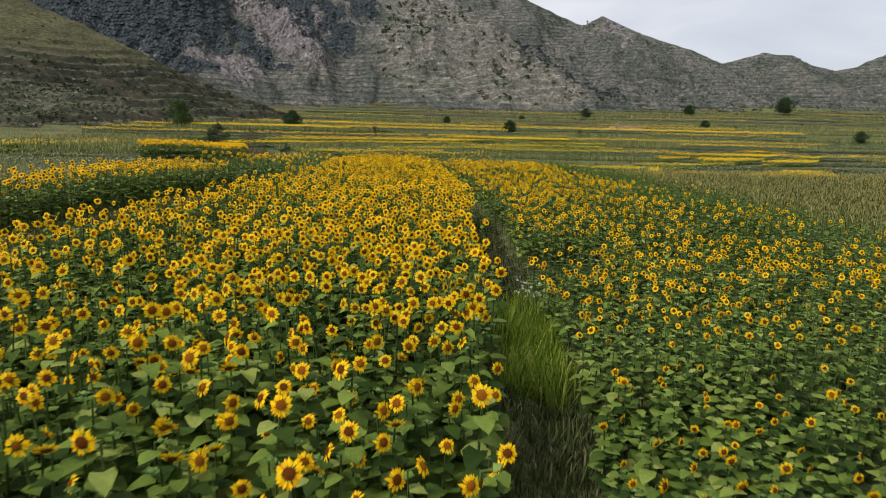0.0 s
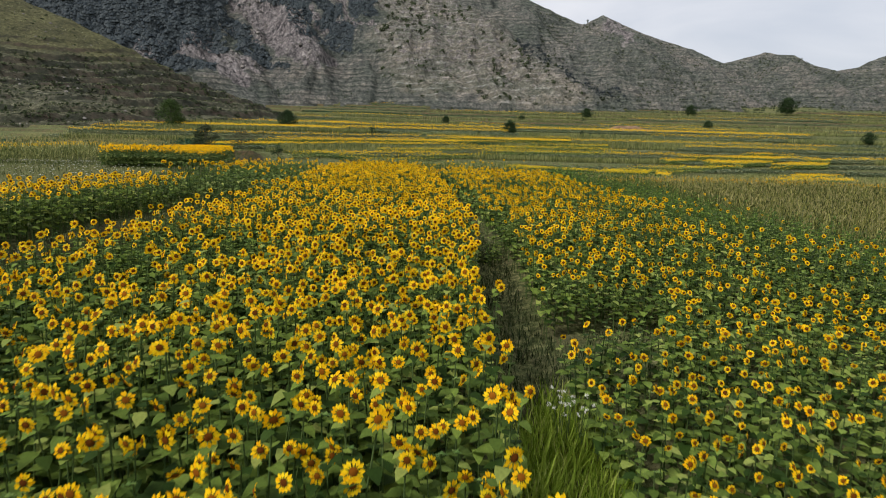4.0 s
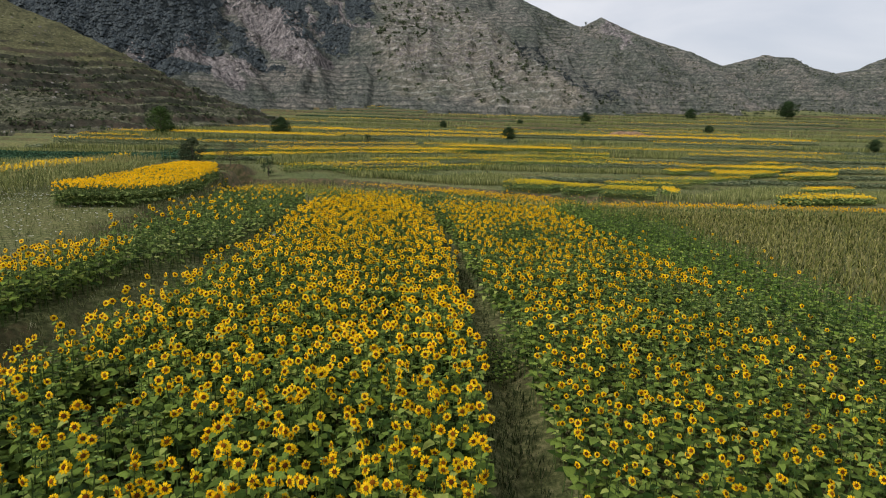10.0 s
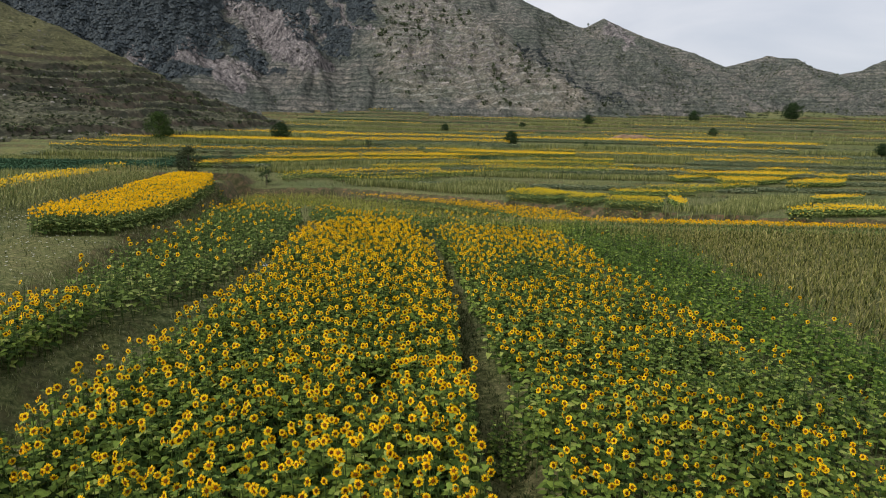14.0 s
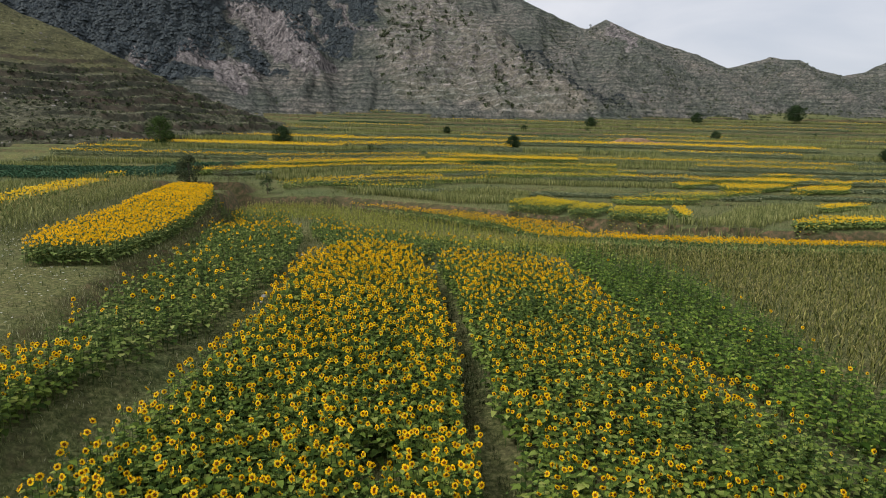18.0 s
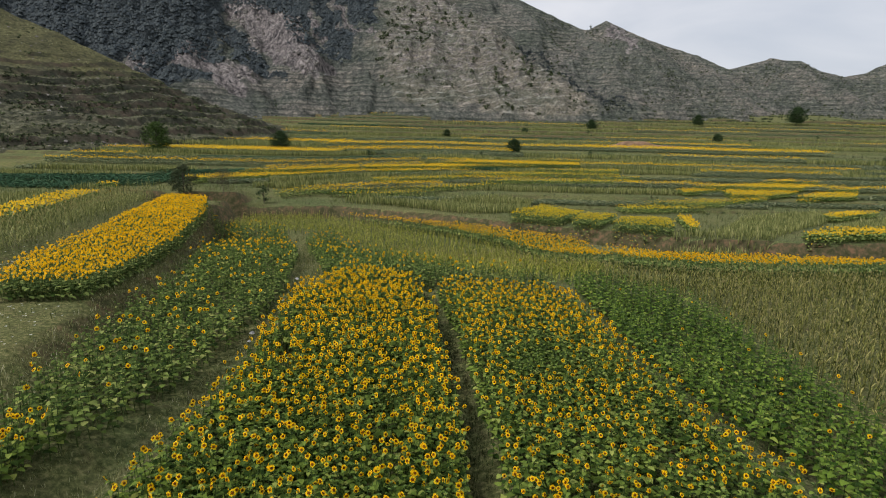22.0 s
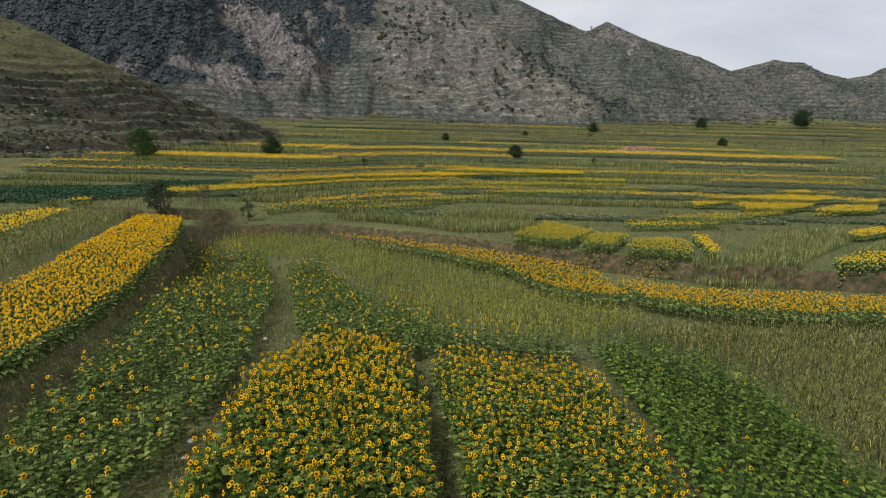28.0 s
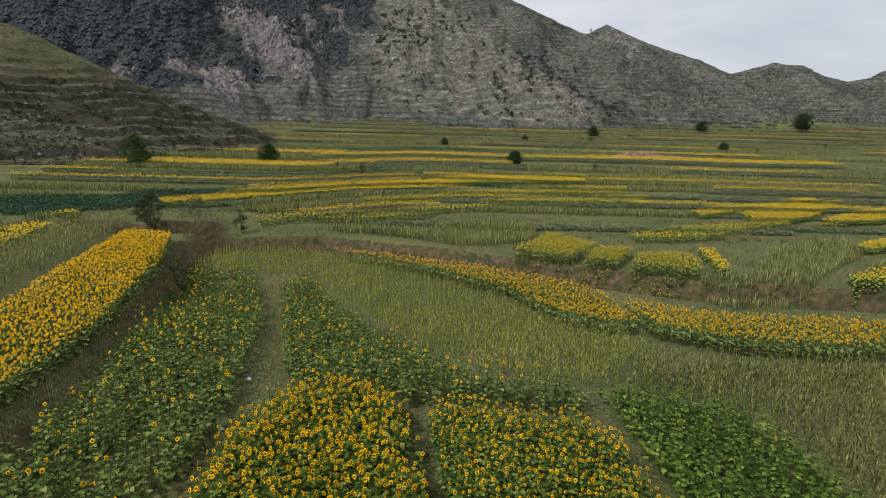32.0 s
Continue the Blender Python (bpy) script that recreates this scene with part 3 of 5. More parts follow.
def plain_leaf(length, width, droop, fold):
    """The same leaf in fewer folds, for plants in the mass."""
    def at(t, w):
        return (t * length, w * width, (0.25 * t - droop * t * t + fold * abs(w)) * length)

    v = [at(0, 0), at(0.20, 0.46), at(0.62, 0.36), at(1.0, 0), at(0.62, -0.36), at(0.20, -0.46), at(0.45, 0)]
    return np.array(v, float), np.array([(0, 6, 1), (1, 6, 2), (2, 6, 3), (3, 6, 4), (4, 6, 5), (5, 6, 0)])


def flower(radius, tilt, petals, side=0.0, ratio=0.43):
    """Petal ring, disc and green back of a head that looks along -y, tilted up (degrees)."""
    sides = 12 if petals > 13 else 7
    a = np.arange(sides) * 2 * math.pi / sides
    rd = radius * ratio
    ring = np.stack([rd * np.cos(a), np.full(sides, -0.012), rd * np.sin(a)], 1)
    disc = (np.concatenate([[(0, -0.03, 0)], ring]), np.array([(0, 1 + k, 1 + (k + 1) % sides) for k in range(sides)]))
    back = (np.concatenate([[(0, 0.05, 0)], ring * (1.15, -0.2, 1.15)]), np.array([(0, 1 + (k + 1) % sides, 1 + k) for k in range(sides)]))
    vs, fs = [], []
    for k in range(petals):
        b = (k + rng.uniform(-0.3, 0.3)) * 2 * math.pi / petals
        ln = radius * rng.uniform(0.86, 1.14)
        wd = math.pi * rd / petals * 2.1
        lift = rng.uniform(-0.022, 0.012)
        c, s = math.cos(b), math.sin(b)
        m = (rd + ln) * 0.52
        for r, o, h in ((rd * 0.86, 0, -0.008), (m, wd, lift * 0.6), (ln, 0, lift + 0.012), (m, -wd, lift * 0.6)):
            vs.append((c * r - s * o, h, s * r + c * o))
        fs += [(4 * k, 4 * k + 1, 4 * k + 2), (4 * k, 4 * k + 2, 4 * k + 3)]
    ray = (np.array(vs), np.array(fs))
    e, q = radians(tilt), radians(side)
    m = np.array([[math.cos(q), -math.sin(q), 0], [math.sin(q), math.cos(q), 0], [0, 0, 1]]) @ np.array([[1, 0, 0], [0, math.cos(e), math.sin(e)], [0, -math.sin(e), math.cos(e)]])
    return [(s[0] @ m.T, s[1]) for s in (ray, disc, back)]


def sunflower_shape(height, tilt, leaves=10, head=0.10, petals=17, blooming=True, leaf=0.27, fine=False, ratio=0.43):
    """Parts of one sunflower: stem, leaves, petals, disc, sepals."""
    bend = rng.uniform(-0.06, 0.06)
    top = np.array([bend, -0.05, height])
    stem = tube([(0, 0, -0.05), (bend * 0.4, 0, height * 0.5), (bend, 0.01, height - 0.05), top + (0, -0.03, 0.0)], [0.016, 0.013, 0.009, 0.008], 4) if fine else tube([(0, 0, -0.05), (bend, 0.0, height - 0.03)], [0.016, 0.009], 3)
    blades = []
    for k in range(leaves):
        u = k / max(leaves - 1, 1)
        z = height * (0.26 + 0.66 * u)
        ln = leaf * (0.85 + 0.35 * math.sin(math.pi * min(u + 0.2, 1))) * rng.uniform(0.85, 1.15) * (1.0 - 0.30 * u * u)
        blades.append(turned((heart_leaf if fine else plain_leaf)(ln, ln * 0.9, rng.uniform(0.25, 0.75), rng.uniform(-0.1, 0.3)), 2.4 * k + rng.uniform(-0.5, 0.5), (bend * u, 0, z)))
    at = top + (0, -0.06, 0.01)
    if blooming:
        ray, disc, back = [(v + at, f) for v, f in flower(head, tilt, petals, rng.uniform(-30, 30), ratio)]
    else:
        ray, disc, back = [(v * 0.6 + at, f) for v, f in flower(head, tilt, 9, rng.uniform(-40, 40))]
    return stem, blades, ray, disc, back


def packed(shapes_slots):
    """One plant as (vertices, triangles, material slots)."""
    v, f = joined(*[s for s, _ in shapes_slots])
    return v, f, np.concatenate([np.full(len(s[1]), k) for s, k in shapes_slots])


def sunflower_packed(**kw):
    stem, blades, ray, disc, back = sunflower_shape(**kw)
    bloom = kw.get("blooming", True)
    return packed([(stem, 0)] + [(b, 1) for b in blades] + [(ray, 2 if bloom else 4), (disc, 3 if bloom else 4), (back, 4)])


def blade(length, width, rise, droop, pieces=3):
    """A long blade along +x that rises and arches over."""
    t = np.linspace(0, 1, pieces + 1)
    x, z = length * t * (1 - 0.25 * t), rise * t - droop * t * t * t
    w = width * np.sin(math.pi * (0.18 + 0.8 * t)) * 0.5
    v = np.concatenate([np.stack([x[:-1], w[:-1], z[:-1]], 1), np.stack([x[:-1], -w[:-1], z[:-1]], 1), [[x[-1], 0, z[-1]]]])
    f = []
    for k in range(pieces - 1):
        f += [(k, k + 1, pieces + k + 1), (k, pieces + k + 1, pieces + k)]
    f.append((pieces - 1, 2 * pieces, 2 * pieces - 1))
    return v, np.array(f)


def maize_packed(height, leaves=8, pieces=3):
    parts = [(tube([(0, 0, -0.05), (0, 0.02, height)], [0.016, 0.008], 3), 0)]
    for k in range(leaves):
        z = height * (0.10 + 0.66 * k / leaves)
        ln = rng.uniform(0.25, 0.44)
        parts.append((turned(blade(ln, 0.060, rng.uniform(0.35, 0.75), rng.uniform(0.05, 0.45), 2), 2.5 * k + rng.uniform(-0.6, 0.6), (0, 0, z)), 0))
    for k in range(3):
        parts.append((turned(blade(0.10, 0.035, 0.26, 0.03, 2), 2.1 * k, (0, 0, height - 0.04)), 1))
    return packed(parts)


def tuft_packed(blades, height, spread):
    parts = []
    for k in range(blades):
        a, r = rng.uniform(0, 6.3), rng.uniform(0, spread)
        parts.append((turned(blade(height * rng.uniform(0.25, 0.6), 0.016 + 0.012 * height, height * rng.uniform(0.7, 1.1), height * rng.uniform(0.05, 0.4), 2), rng.uniform(0, 6.3), (r * math.cos(a), r * math.sin(a), -0.03)), 0))
    return packed(parts)


def far_plant_packed(height, wide, blooming):
    """A distant sunflower: a few leaves and a small head."""
    parts = []
    for k in range(5):
        z = height * (0.2 + 0.14 * k)
        v = np.array([(0, 0, z), (wide * 0.6, 0.5 * wide, z + 0.05), (wide, 0, z - 0.16), (wide * 0.6, -0.5 * wide, z + 0.05)])
        parts.append((turned((v, np.array([(0, 1, 2), (0, 2, 3)])), 2.4 * k + rng.uniform(-0.5, 0.5)), 1))
    a = np.arange(6) * math.pi / 3
    if blooming:
        ring = np.stack([0.105 * np.cos(a), -0.05 + 0.05 * np.sin(a), 0.09 * np.sin(a)], 1) + (0, -0.05, height)
        parts.append(((np.concatenate([[(0, -0.12, height + 0.03)], ring]), np.array([(0, 1 + k, 1 + (k + 1) % 6) for k in range(6)])), 2))
    return packed(parts)


def far_maize_packed(height):
    parts = []
    for k in range(5):
        parts.append((turned(blade(rng.uniform(0.35, 0.55), 0.095, height * rng.uniform(0.75, 1.05), rng.uniform(0.1, 0.4), 2), 1.26 * k + rng.uniform(-0.3, 0.3), (0, 0, -0.05)), 0))
    return packed(parts)


def leaf_puff_packed(radius, leaves, size):
    """A loose clump of leaves."""
    d = rng.normal(size=(leaves, 3))
    d /= np.linalg.norm(d, axis=1)[:, None]
    p = d * radius * rng.uniform(0.45, 1.05, (leaves, 1)) * (1, 1, 0.85)
    vs, fs = [], []
    for k in range(leaves):
        u = rng.normal(size=3)
        u /= np.linalg.norm(u)
        w = np.cross(u, d[k] + 0.3 * rng.normal(size=3))
        w /= np.linalg.norm(w)
        s = size * rng.uniform(0.7, 1.3)
        vs += [p[k] - u * s, p[k] + w * s * 0.5, p[k] + u * s, p[k] - w * s * 0.5]
        fs += [(4 * k, 4 * k + 1, 4 * k + 2), (4 * k, 4 * k + 2, 4 * k + 3)]
    return np.array(vs), np.array(fs), np.zeros(len(fs), int)


def planted(name, kinds, x, y, mats, label, category, size=(0.85, 1.15), yaw=None, sink=0.0, height=ground_height, kind="stuff", group="", lean=0.07, grow=None):
    """Sets many plants of a few kinds on the ground as one object of joined, real plants."""
    n = len(x)
    if n == 0:
        return None
    z = height(x, y) - sink
    pick = rng.integers(0, len(kinds), n)
    spin = rng.uniform(0, 2 * math.pi, n) if yaw is None else rng.normal(yaw[0], yaw[1], n)
    sc = rng.uniform(*size, n) if grow is None else rng.uniform(*size, n) * grow
    tx, ty = rng.normal(0, lean, n), rng.normal(0, lean, n)
    cos, fcs, sls, base = [], [], [], 0
    for k, (v, f, s) in enumerate(kinds):
        q = np.nonzero(pick == k)[0]
        if len(q) == 0:
            continue
        c, sn = np.cos(spin[q])[:, None], np.sin(spin[q])[:, None]
        vx = (v[None, :, 0] * c - v[None, :, 1] * sn) * sc[q][:, None]
        vy = (v[None, :, 0] * sn + v[None, :, 1] * c) * sc[q][:, None]
        vz = np.repeat(v[None, :, 2], len(q), 0) * sc[q][:, None]
        vx, vy = vx + tx[q][:, None] * vz, vy + ty[q][:, None] * vz
        co = np.stack([vx + x[q][:, None], vy + y[q][:, None], vz + z[q][:, None]], 2).reshape(-1, 3)
        fc = (f[None] + (np.arange(len(q)) * len(v))[:, None, None]).reshape(-1, 3) + base
        cos.append(co)
        fcs.append(fc)
        sls.append(np.tile(s, len(q)))
        base += len(co)
    me = bpy.data.meshes.new(name)
    fill(me, np.concatenate(cos), np.concatenate(fcs), np.concatenate(sls))
    me.polygons.foreach_set("use_smooth", np.ones(len(me.polygons), bool))
    for m in mats:
        me.materials.append(m)
    return tagged(new(name, me), label, category, group, kind)


def inside(poly, x, y):
    """Which points lie within a plan outline."""
    hit = np.zeros(len(x), bool)
    for (ax, ay), (bx, by) in zip(poly, poly[1:] + poly[:1]):
        cross = (ay > y) != (by > y)
        with np.errstate(divide="ignore", invalid="ignore"):
            hit ^= cross & (x < (bx - ax) * (y - ay) / (by - ay) + ax)
    return hit


def sown(poly, gap, jitter=0.45, rows=1.0):
    """Uneven sowing within an outline; rows: spacing between rows over that along them."""
    px, py = [p[0] for p in poly], [p[1] for p in poly]
    X, Y = np.meshgrid(np.arange(min(px), max(px), gap * rows), np.arange(min(py), max(py), gap))
    X, Y = X.ravel(), Y.ravel()
    X = X + rng.uniform(-jitter, jitter, len(X)) * gap
    Y = Y + rng.uniform(-jitter, jitter, len(Y)) * gap
    k = inside(poly, X, Y)
    return X[k], Y[k]


def thinned(x, y, keep):
    k = rng.uniform(size=len(x)) < keep
    return x[k], y[k]


# ---- plant kinds ----
FULL = [sunflower_packed(height=rng.uniform(1.25, 1.6), tilt=t, leaves=8, petals=13, head=0.084, ratio=0.40, leaf=0.235) for t in (24, 14, 6, 32, -6, -25, 38, 10, 20, 16)]
FULL_OFF = [sunflower_packed(height=rng.uniform(1.25, 1.6), tilt=t, leaves=5, petals=9, head=0.086, ratio=0.38, leaf=0.26) for t in (14, 8, 2, 24, -8, 18, 30, 10)]
SPENT = [sunflower_packed(height=rng.uniform(1.15, 1.45), tilt=-70, leaves=10, blooming=False, leaf=0.225) for _ in range(4)]
SMALL = [sunflower_packed(height=rng.uniform(1.15, 1.45), tilt=t, leaves=9, head=0.077, petals=12, ratio=0.42, leaf=0.225) for t in (22, 12, 32, -14, 18)]
YOUNG = [sunflower_packed(height=rng.uniform(1.2, 1.6), tilt=t, leaves=9, head=0.078, petals=9, leaf=0.22) for t in (25, 5, 40)]
BUDS = [sunflower_packed(height=rng.uniform(1.1, 1.55), tilt=-10, leaves=9, blooming=False, head=0.07, leaf=0.22) for _ in range(4)]
MAIZE = [maize_packed(rng.uniform(1.4, 1.8), 8) for _ in range(6)]
MID = [sunflower_packed(height=rng.uniform(1.3, 1.5), tilt=t, leaves=5, head=0.078, petals=7, ratio=0.32) for t in (40, 20, 5, 30)]
KNOLL = [sunflower_packed(height=rng.uniform(1.25, 1.55), tilt=t, leaves=5, head=0.090, petals=7, ratio=0.30) for t in (40, 20, 5, 30)]
FAR = [far_plant_packed(rng.uniform(1.2, 1.5), 0.36, True) for _ in range(4)]
FAR_GREEN = [far_plant_packed(rng.uniform(0.7, 1.0), 0.4, False) for _ in range(3)]
HILL_TUFT = [tuft_packed(5, 0.4, 0.35) for _ in range(4)]
FAR_MAIZE = [far_maize_packed(rng.uniform(1.4, 1.7)) for _ in range(3)]
TUFT = [tuft_packed(9, 0.35, 0.2) for _ in range(5)]
TALL_TUFT = [tuft_packed(34, 0.8, 0.3) for _ in range(3)]
SUN_MATS = [STEM, LEAF, PETAL, DISC, SEPAL]
YOUNG_MATS = [STEM, LEAF_STRIP, PETAL, DISC, SEPAL]
FAR_MATS = [STEM, LEAF_PALE, PETAL]
SOUTH = (0.0, 0.45)

# ---- near fields ----
FIELD_LEFT = [(-9.9, -2.5), (-9.6, 12), (-9.4, 19), (-9.0, 25), (-8.45, 30), (-8.1, 36), (-8.25, 40), (-8.6, 46), (-8.85, 50), (-8.2, 53), (-6.3, 54.9), (-4, 55), (-2.2, 53.2), (-0.8, 48), (-0.37, 44), (0.40, 36), (0.92, 27), (1.0, 20), (1.05, 13), (0.80, 7.3), (0.52, 4.4), (0.35, -2.5)]
FIELD_RIGHT = [(1.6, -2.5), (1.75, 4.5), (2.15, 7.7), (2.3, 10), (2.3, 15), (3.1, 15.5), (3.9, 16.0), (4.9, 16.5), (4.9, 17.9), (3.2, 17.8), (2.45, 17.6), (2.4, 20), (2.05, 26), (1.65, 32), (1.05, 40), (0.32, 46), (-0.45, 51.4), (-0.4, 53), (1.4, 53.3), (3.1, 52.6), (6.4, 52), (7.5, 50), (7.7, 46.8), (8.1, 42), (8.9, 37.5), (9.5, 33), (10.7, 29.5), (12.2, 26), (13.4, 22), (13.9, 18), (14.5, 8), (14.8, -2.5)]


def bare_spots(x, y, spots):
    k = np.ones(len(x), bool)
    for sx, sy, r in spots:
        k &= np.hypot(x - sx, (y - sy) * 0.8) > r
    return x[k], y[k]


def patchy(x, y, seed, cut):
    """Leaves small bare gaps in a sowing."""
    k = fbm(x, y, 2.2, seed, 3) > cut
    return x[k], y[k]


def right_growth(y):
    """The sunflowers beside the path stand lower at the near end of their field."""
    return np.interp(y, [0, 12, 18, 28], [0.86, 0.86, 0.9, 0.97])


NEAR_L = lambda x, y: (y < 6.2) & (y > 2.4) & (x > -3.0)
NEAR_R = lambda x, y: (y < 8.2) & (y > 4.4) & (x < 4.8)
fx, fy = sown(FIELD_LEFT, 0.275)
fx, fy = bare_spots(fx, fy, [(-1.6, 27.2, 0.62), (-1.75, 33.0, 0.60), (-7.1, 41.0, 0.5), (-6.6, 20.9, 0.75), (-6.3, 16.4, 0.6), (-3.3, 24.0, 0.4)])
fx, fy = patchy(fx, fy, 101, -0.46)
near = NEAR_L(fx, fy)
near_left = list(zip(fx[near], fy[near]))
fx, fy = fx[~near], fy[~near]
late = rng.uniform(size=len(fx)) < 0.04 + 0.26 * step01(-2.2, -6.5, fx) * step01(40, 30, fy) + 0.20 * step01(26, 31, fy) * step01(47, 42, fy) + 0.22 * step01(13, 7, fy) + 0.30 * np.maximum(0, fbm(fx, fy, 5, 71, 3))
for kinds, q in ((FULL, ~late & (fy < 33)), (FULL_OFF, ~late & (fy >= 33))):
    planted("sunflower_field", kinds, fx[q], fy[q], SUN_MATS, "dense blooming sunflowers with yellow heads and dark green leaves", "sunflower field", (0.82, 1.14), SOUTH, group="sunflower fields")
planted("sunflower_field", SPENT, fx[late], fy[late], SUN_MATS, "nodding green sunflowers without open petals among blooming ones", "sunflower field", (0.86, 1.1), SOUTH, group="sunflower fields")

fx, fy = sown(FIELD_RIGHT, 0.32)
fx, fy = bare_spots(fx, fy, [(7.8, 29.3, 0.6), (7.1, 33.3, 0.55), (10.0, 24.9, 0.65), (6.6, 17.7, 0.4)])
fx, fy = patchy(fx, fy, 103, -0.55)
near = NEAR_R(fx, fy)
near_right = list(zip(fx[near], fy[near]))
fx, fy = fx[~near], fy[~near]
late = rng.uniform(size=len(fx)) < 0.35 + 1.4 * fbm(fx, fy, 4, 73, 2) - 0.22 * (fy > 40) - 0.18 * step01(3.5, 1.2, np.interp(fy, [8, 18, 26, 33, 42, 52], [14.5, 13.9, 12.2, 9.5, 8.1, 7.5]) - fx)
planted("sunflower_field", SMALL, fx[~late], fy[~late], [STEM, LEAF_TOP, PETAL, DISC, SEPAL], "green sunflowers with scattered small yellow heads", "sunflower field", (0.78, 1.14), SOUTH, group="sunflower fields", grow=right_growth(fy[~late]))
planted("sunflower_field", SPENT, fx[late], fy[late], [STEM, LEAF_TOP, PETAL, DISC, SEPAL], "leafy green sunflowers with faded nodding heads", "sunflower field", (0.86, 1.08), SOUTH, group="sunflower fields", grow=right_growth(fy[late]))

STRIP = [(-14.6, 4), (-11.9, 4), (-11.7, 20), (-11.6, 32.6), (-10.6, 33.6), (-9.9, 38), (-10.1, 44), (-10.1, 49), (-10.4, 54), (-11.5, 60), (-14.2, 72), (-18.7, 86), (-21.8, 95), (-30.5, 95), (-29.6, 91), (-23.6, 75), (-20, 63), (-18.3, 57), (-17.3, 50), (-16.6, 45), (-15.7, 40.5), (-14.6, 36), (-14.3, 32), (-14.5, 20)]
fx, fy = sown(STRIP, 0.47)
fx, fy = patchy(fx, fy, 105, -0.30)
early = fy < 32.6 + 2 * fbm(fx, fy, 8, 75, 2)
some = rng.uniform(size=len(fx)) < 0.17
ex, ey = sown([(-14.4, 4), (-11.9, 4), (-11.7, 20), (-11.6, 32.6), (-14.3, 32.4), (-14.5, 20)], 0.31)
planted("sunflower_strip", FULL, ex, ey, SUN_MATS, "blooming sunflowers along the lower terrace edge", "sunflower field", (0.84, 1.08), SOUTH, group="sunflower fields")
planted("sunflower_strip", YOUNG, fx[~early & some], fy[~early & some], YOUNG_MATS, "pale green sunflowers just opening yellow heads", "sunflower field", (0.95, 1.3), SOUTH, group="sunflower fields")
planted("sunflower_strip", BUDS, fx[~early & ~some], fy[~early & ~some], YOUNG_MATS, "pale green sunflowers still in bud", "sunflower field", (0.9, 1.35), SOUTH, group="sunflower fields")

HEADLAND = [(-17.4, 89), (-13.2, 74), (-10.4, 64), (-8.6, 58), (-6.6, 56.2), (-3.6, 56.2), (-2.4, 54.8), (-0.2, 54.4), (3, 54), (6.5, 53.3), (7.6, 55.4), (5, 56.4), (2, 57.7), (0.2, 60), (-2.4, 65.6), (-5.9, 71.6), (-9.5, 79.8), (-15.1, 93.5)]
fx, fy = sown(HEADLAND, 0.47)
some = rng.uniform(size=len(fx)) < 0.14
planted("headland_sunflowers", YOUNG, fx[some], fy[some], YOUNG_MATS, "sparse pale sunflowers with small yellow heads", "sunflower field", (0.9, 1.25), SOUTH)
planted("headland_sunflowers", BUDS, fx[~some], fy[~some], YOUNG_MATS, "sparse pale green sunflowers in bud", "sunflower field", (0.85, 1.3), SOUTH)

YELLOW_KNOLL = [(-40, 101), (-33, 98.5), (-28, 85.5), (-21.6, 64), (-18.9, 49.5), (-18.6, 45.5), (-23, 45), (-27, 54), (-29.4, 65.4), (-33.2, 77.5), (-37.5, 92)]
fx, fy = sown(YELLOW_KNOLL, 0.27)
planted("sunflower_field", KNOLL, fx, fy, [STEM, LEAF_PALE, PETAL_GOLD, PETAL_GOLD, SEPAL], "closely planted blooming sunflowers on the grassy terrace", "sunflower field", (0.8, 1.0), SOUTH, group="sunflower fields")

GREEN_FIELD = [(15.5, -2), (15.2, 8), (14.6, 18), (13.9, 23), (12.7, 27.5), (12.0, 30.5), (11.0, 34.3), (9.9, 37), (8.9, 41), (8.5, 47), (8.5, 51), (8.0, 55.4), (9.2, 56), (11.7, 55.4), (14.5, 55.6), (15.9, 53), (16.1, 44), (16.2, 36), (16.5, 21), (18, 8), (18.4, -2)]
fx, fy = sown(GREEN_FIELD, 0.44)
fx, fy = patchy(fx, fy, 107, -0.48)
some = rng.uniform(size=len(fx)) < 0.045
planted("green_crop_field", BUDS, fx[~some], fy[~some], [STEM, LEAF_BRIGHT, PETAL, DISC, SEPAL], "bright green leafy crop not yet in flower", "crop field", (0.9, 1.25), SOUTH)
planted("green_crop_field", SMALL, fx[some], fy[some], [STEM, LEAF_BRIGHT, PETAL, DISC, SEPAL], "few single sunflowers in the bright green crop", "crop field", (0.9, 1.15), SOUTH)

MAIZE_RIGHT = [(14.8, 56.6), (16.5, 54.3), (16.9, 50), (16.8, 36), (17.2, 21), (18.8, 8), (45.9, 8), (48.6, 40.5), (44.6, 58), (35.1, 63), (24.3, 64.2), (12.6, 63), (10.3, 58.2)]
fx, fy = sown(MAIZE_RIGHT, 0.43, rows=1.2)
planted("maize_field", MAIZE, fx, fy, [CORN_DULL, TASSEL], "drying maize with brownish green blades and pale tassels", "maize field", (0.66, 0.92), group="maize fields")
MAIZE_BACK = [(-16.2, 97.5), (-8.3, 82.5), (-3.6, 71.7), (0.4, 63.8), (3.1, 60.2), (5.7, 58), (9.6, 58.1), (11.8, 63.2), (15.6, 67), (13.8, 72), (10.3, 76.4), (6.2, 87.8), (-2.3, 97.2), (-11, 104.2), (-20.2, 111.5), (-31, 112), (-31, 97.5), (-22.5, 96.5)]
fx, fy = sown(MAIZE_BACK, 0.48, rows=1.2)
planted("maize_field", MAIZE, fx, fy, [CORN, TASSEL], "yellow-green maize on the slope behind the sunflowers", "maize field", (0.6, 0.85), group="maize fields")

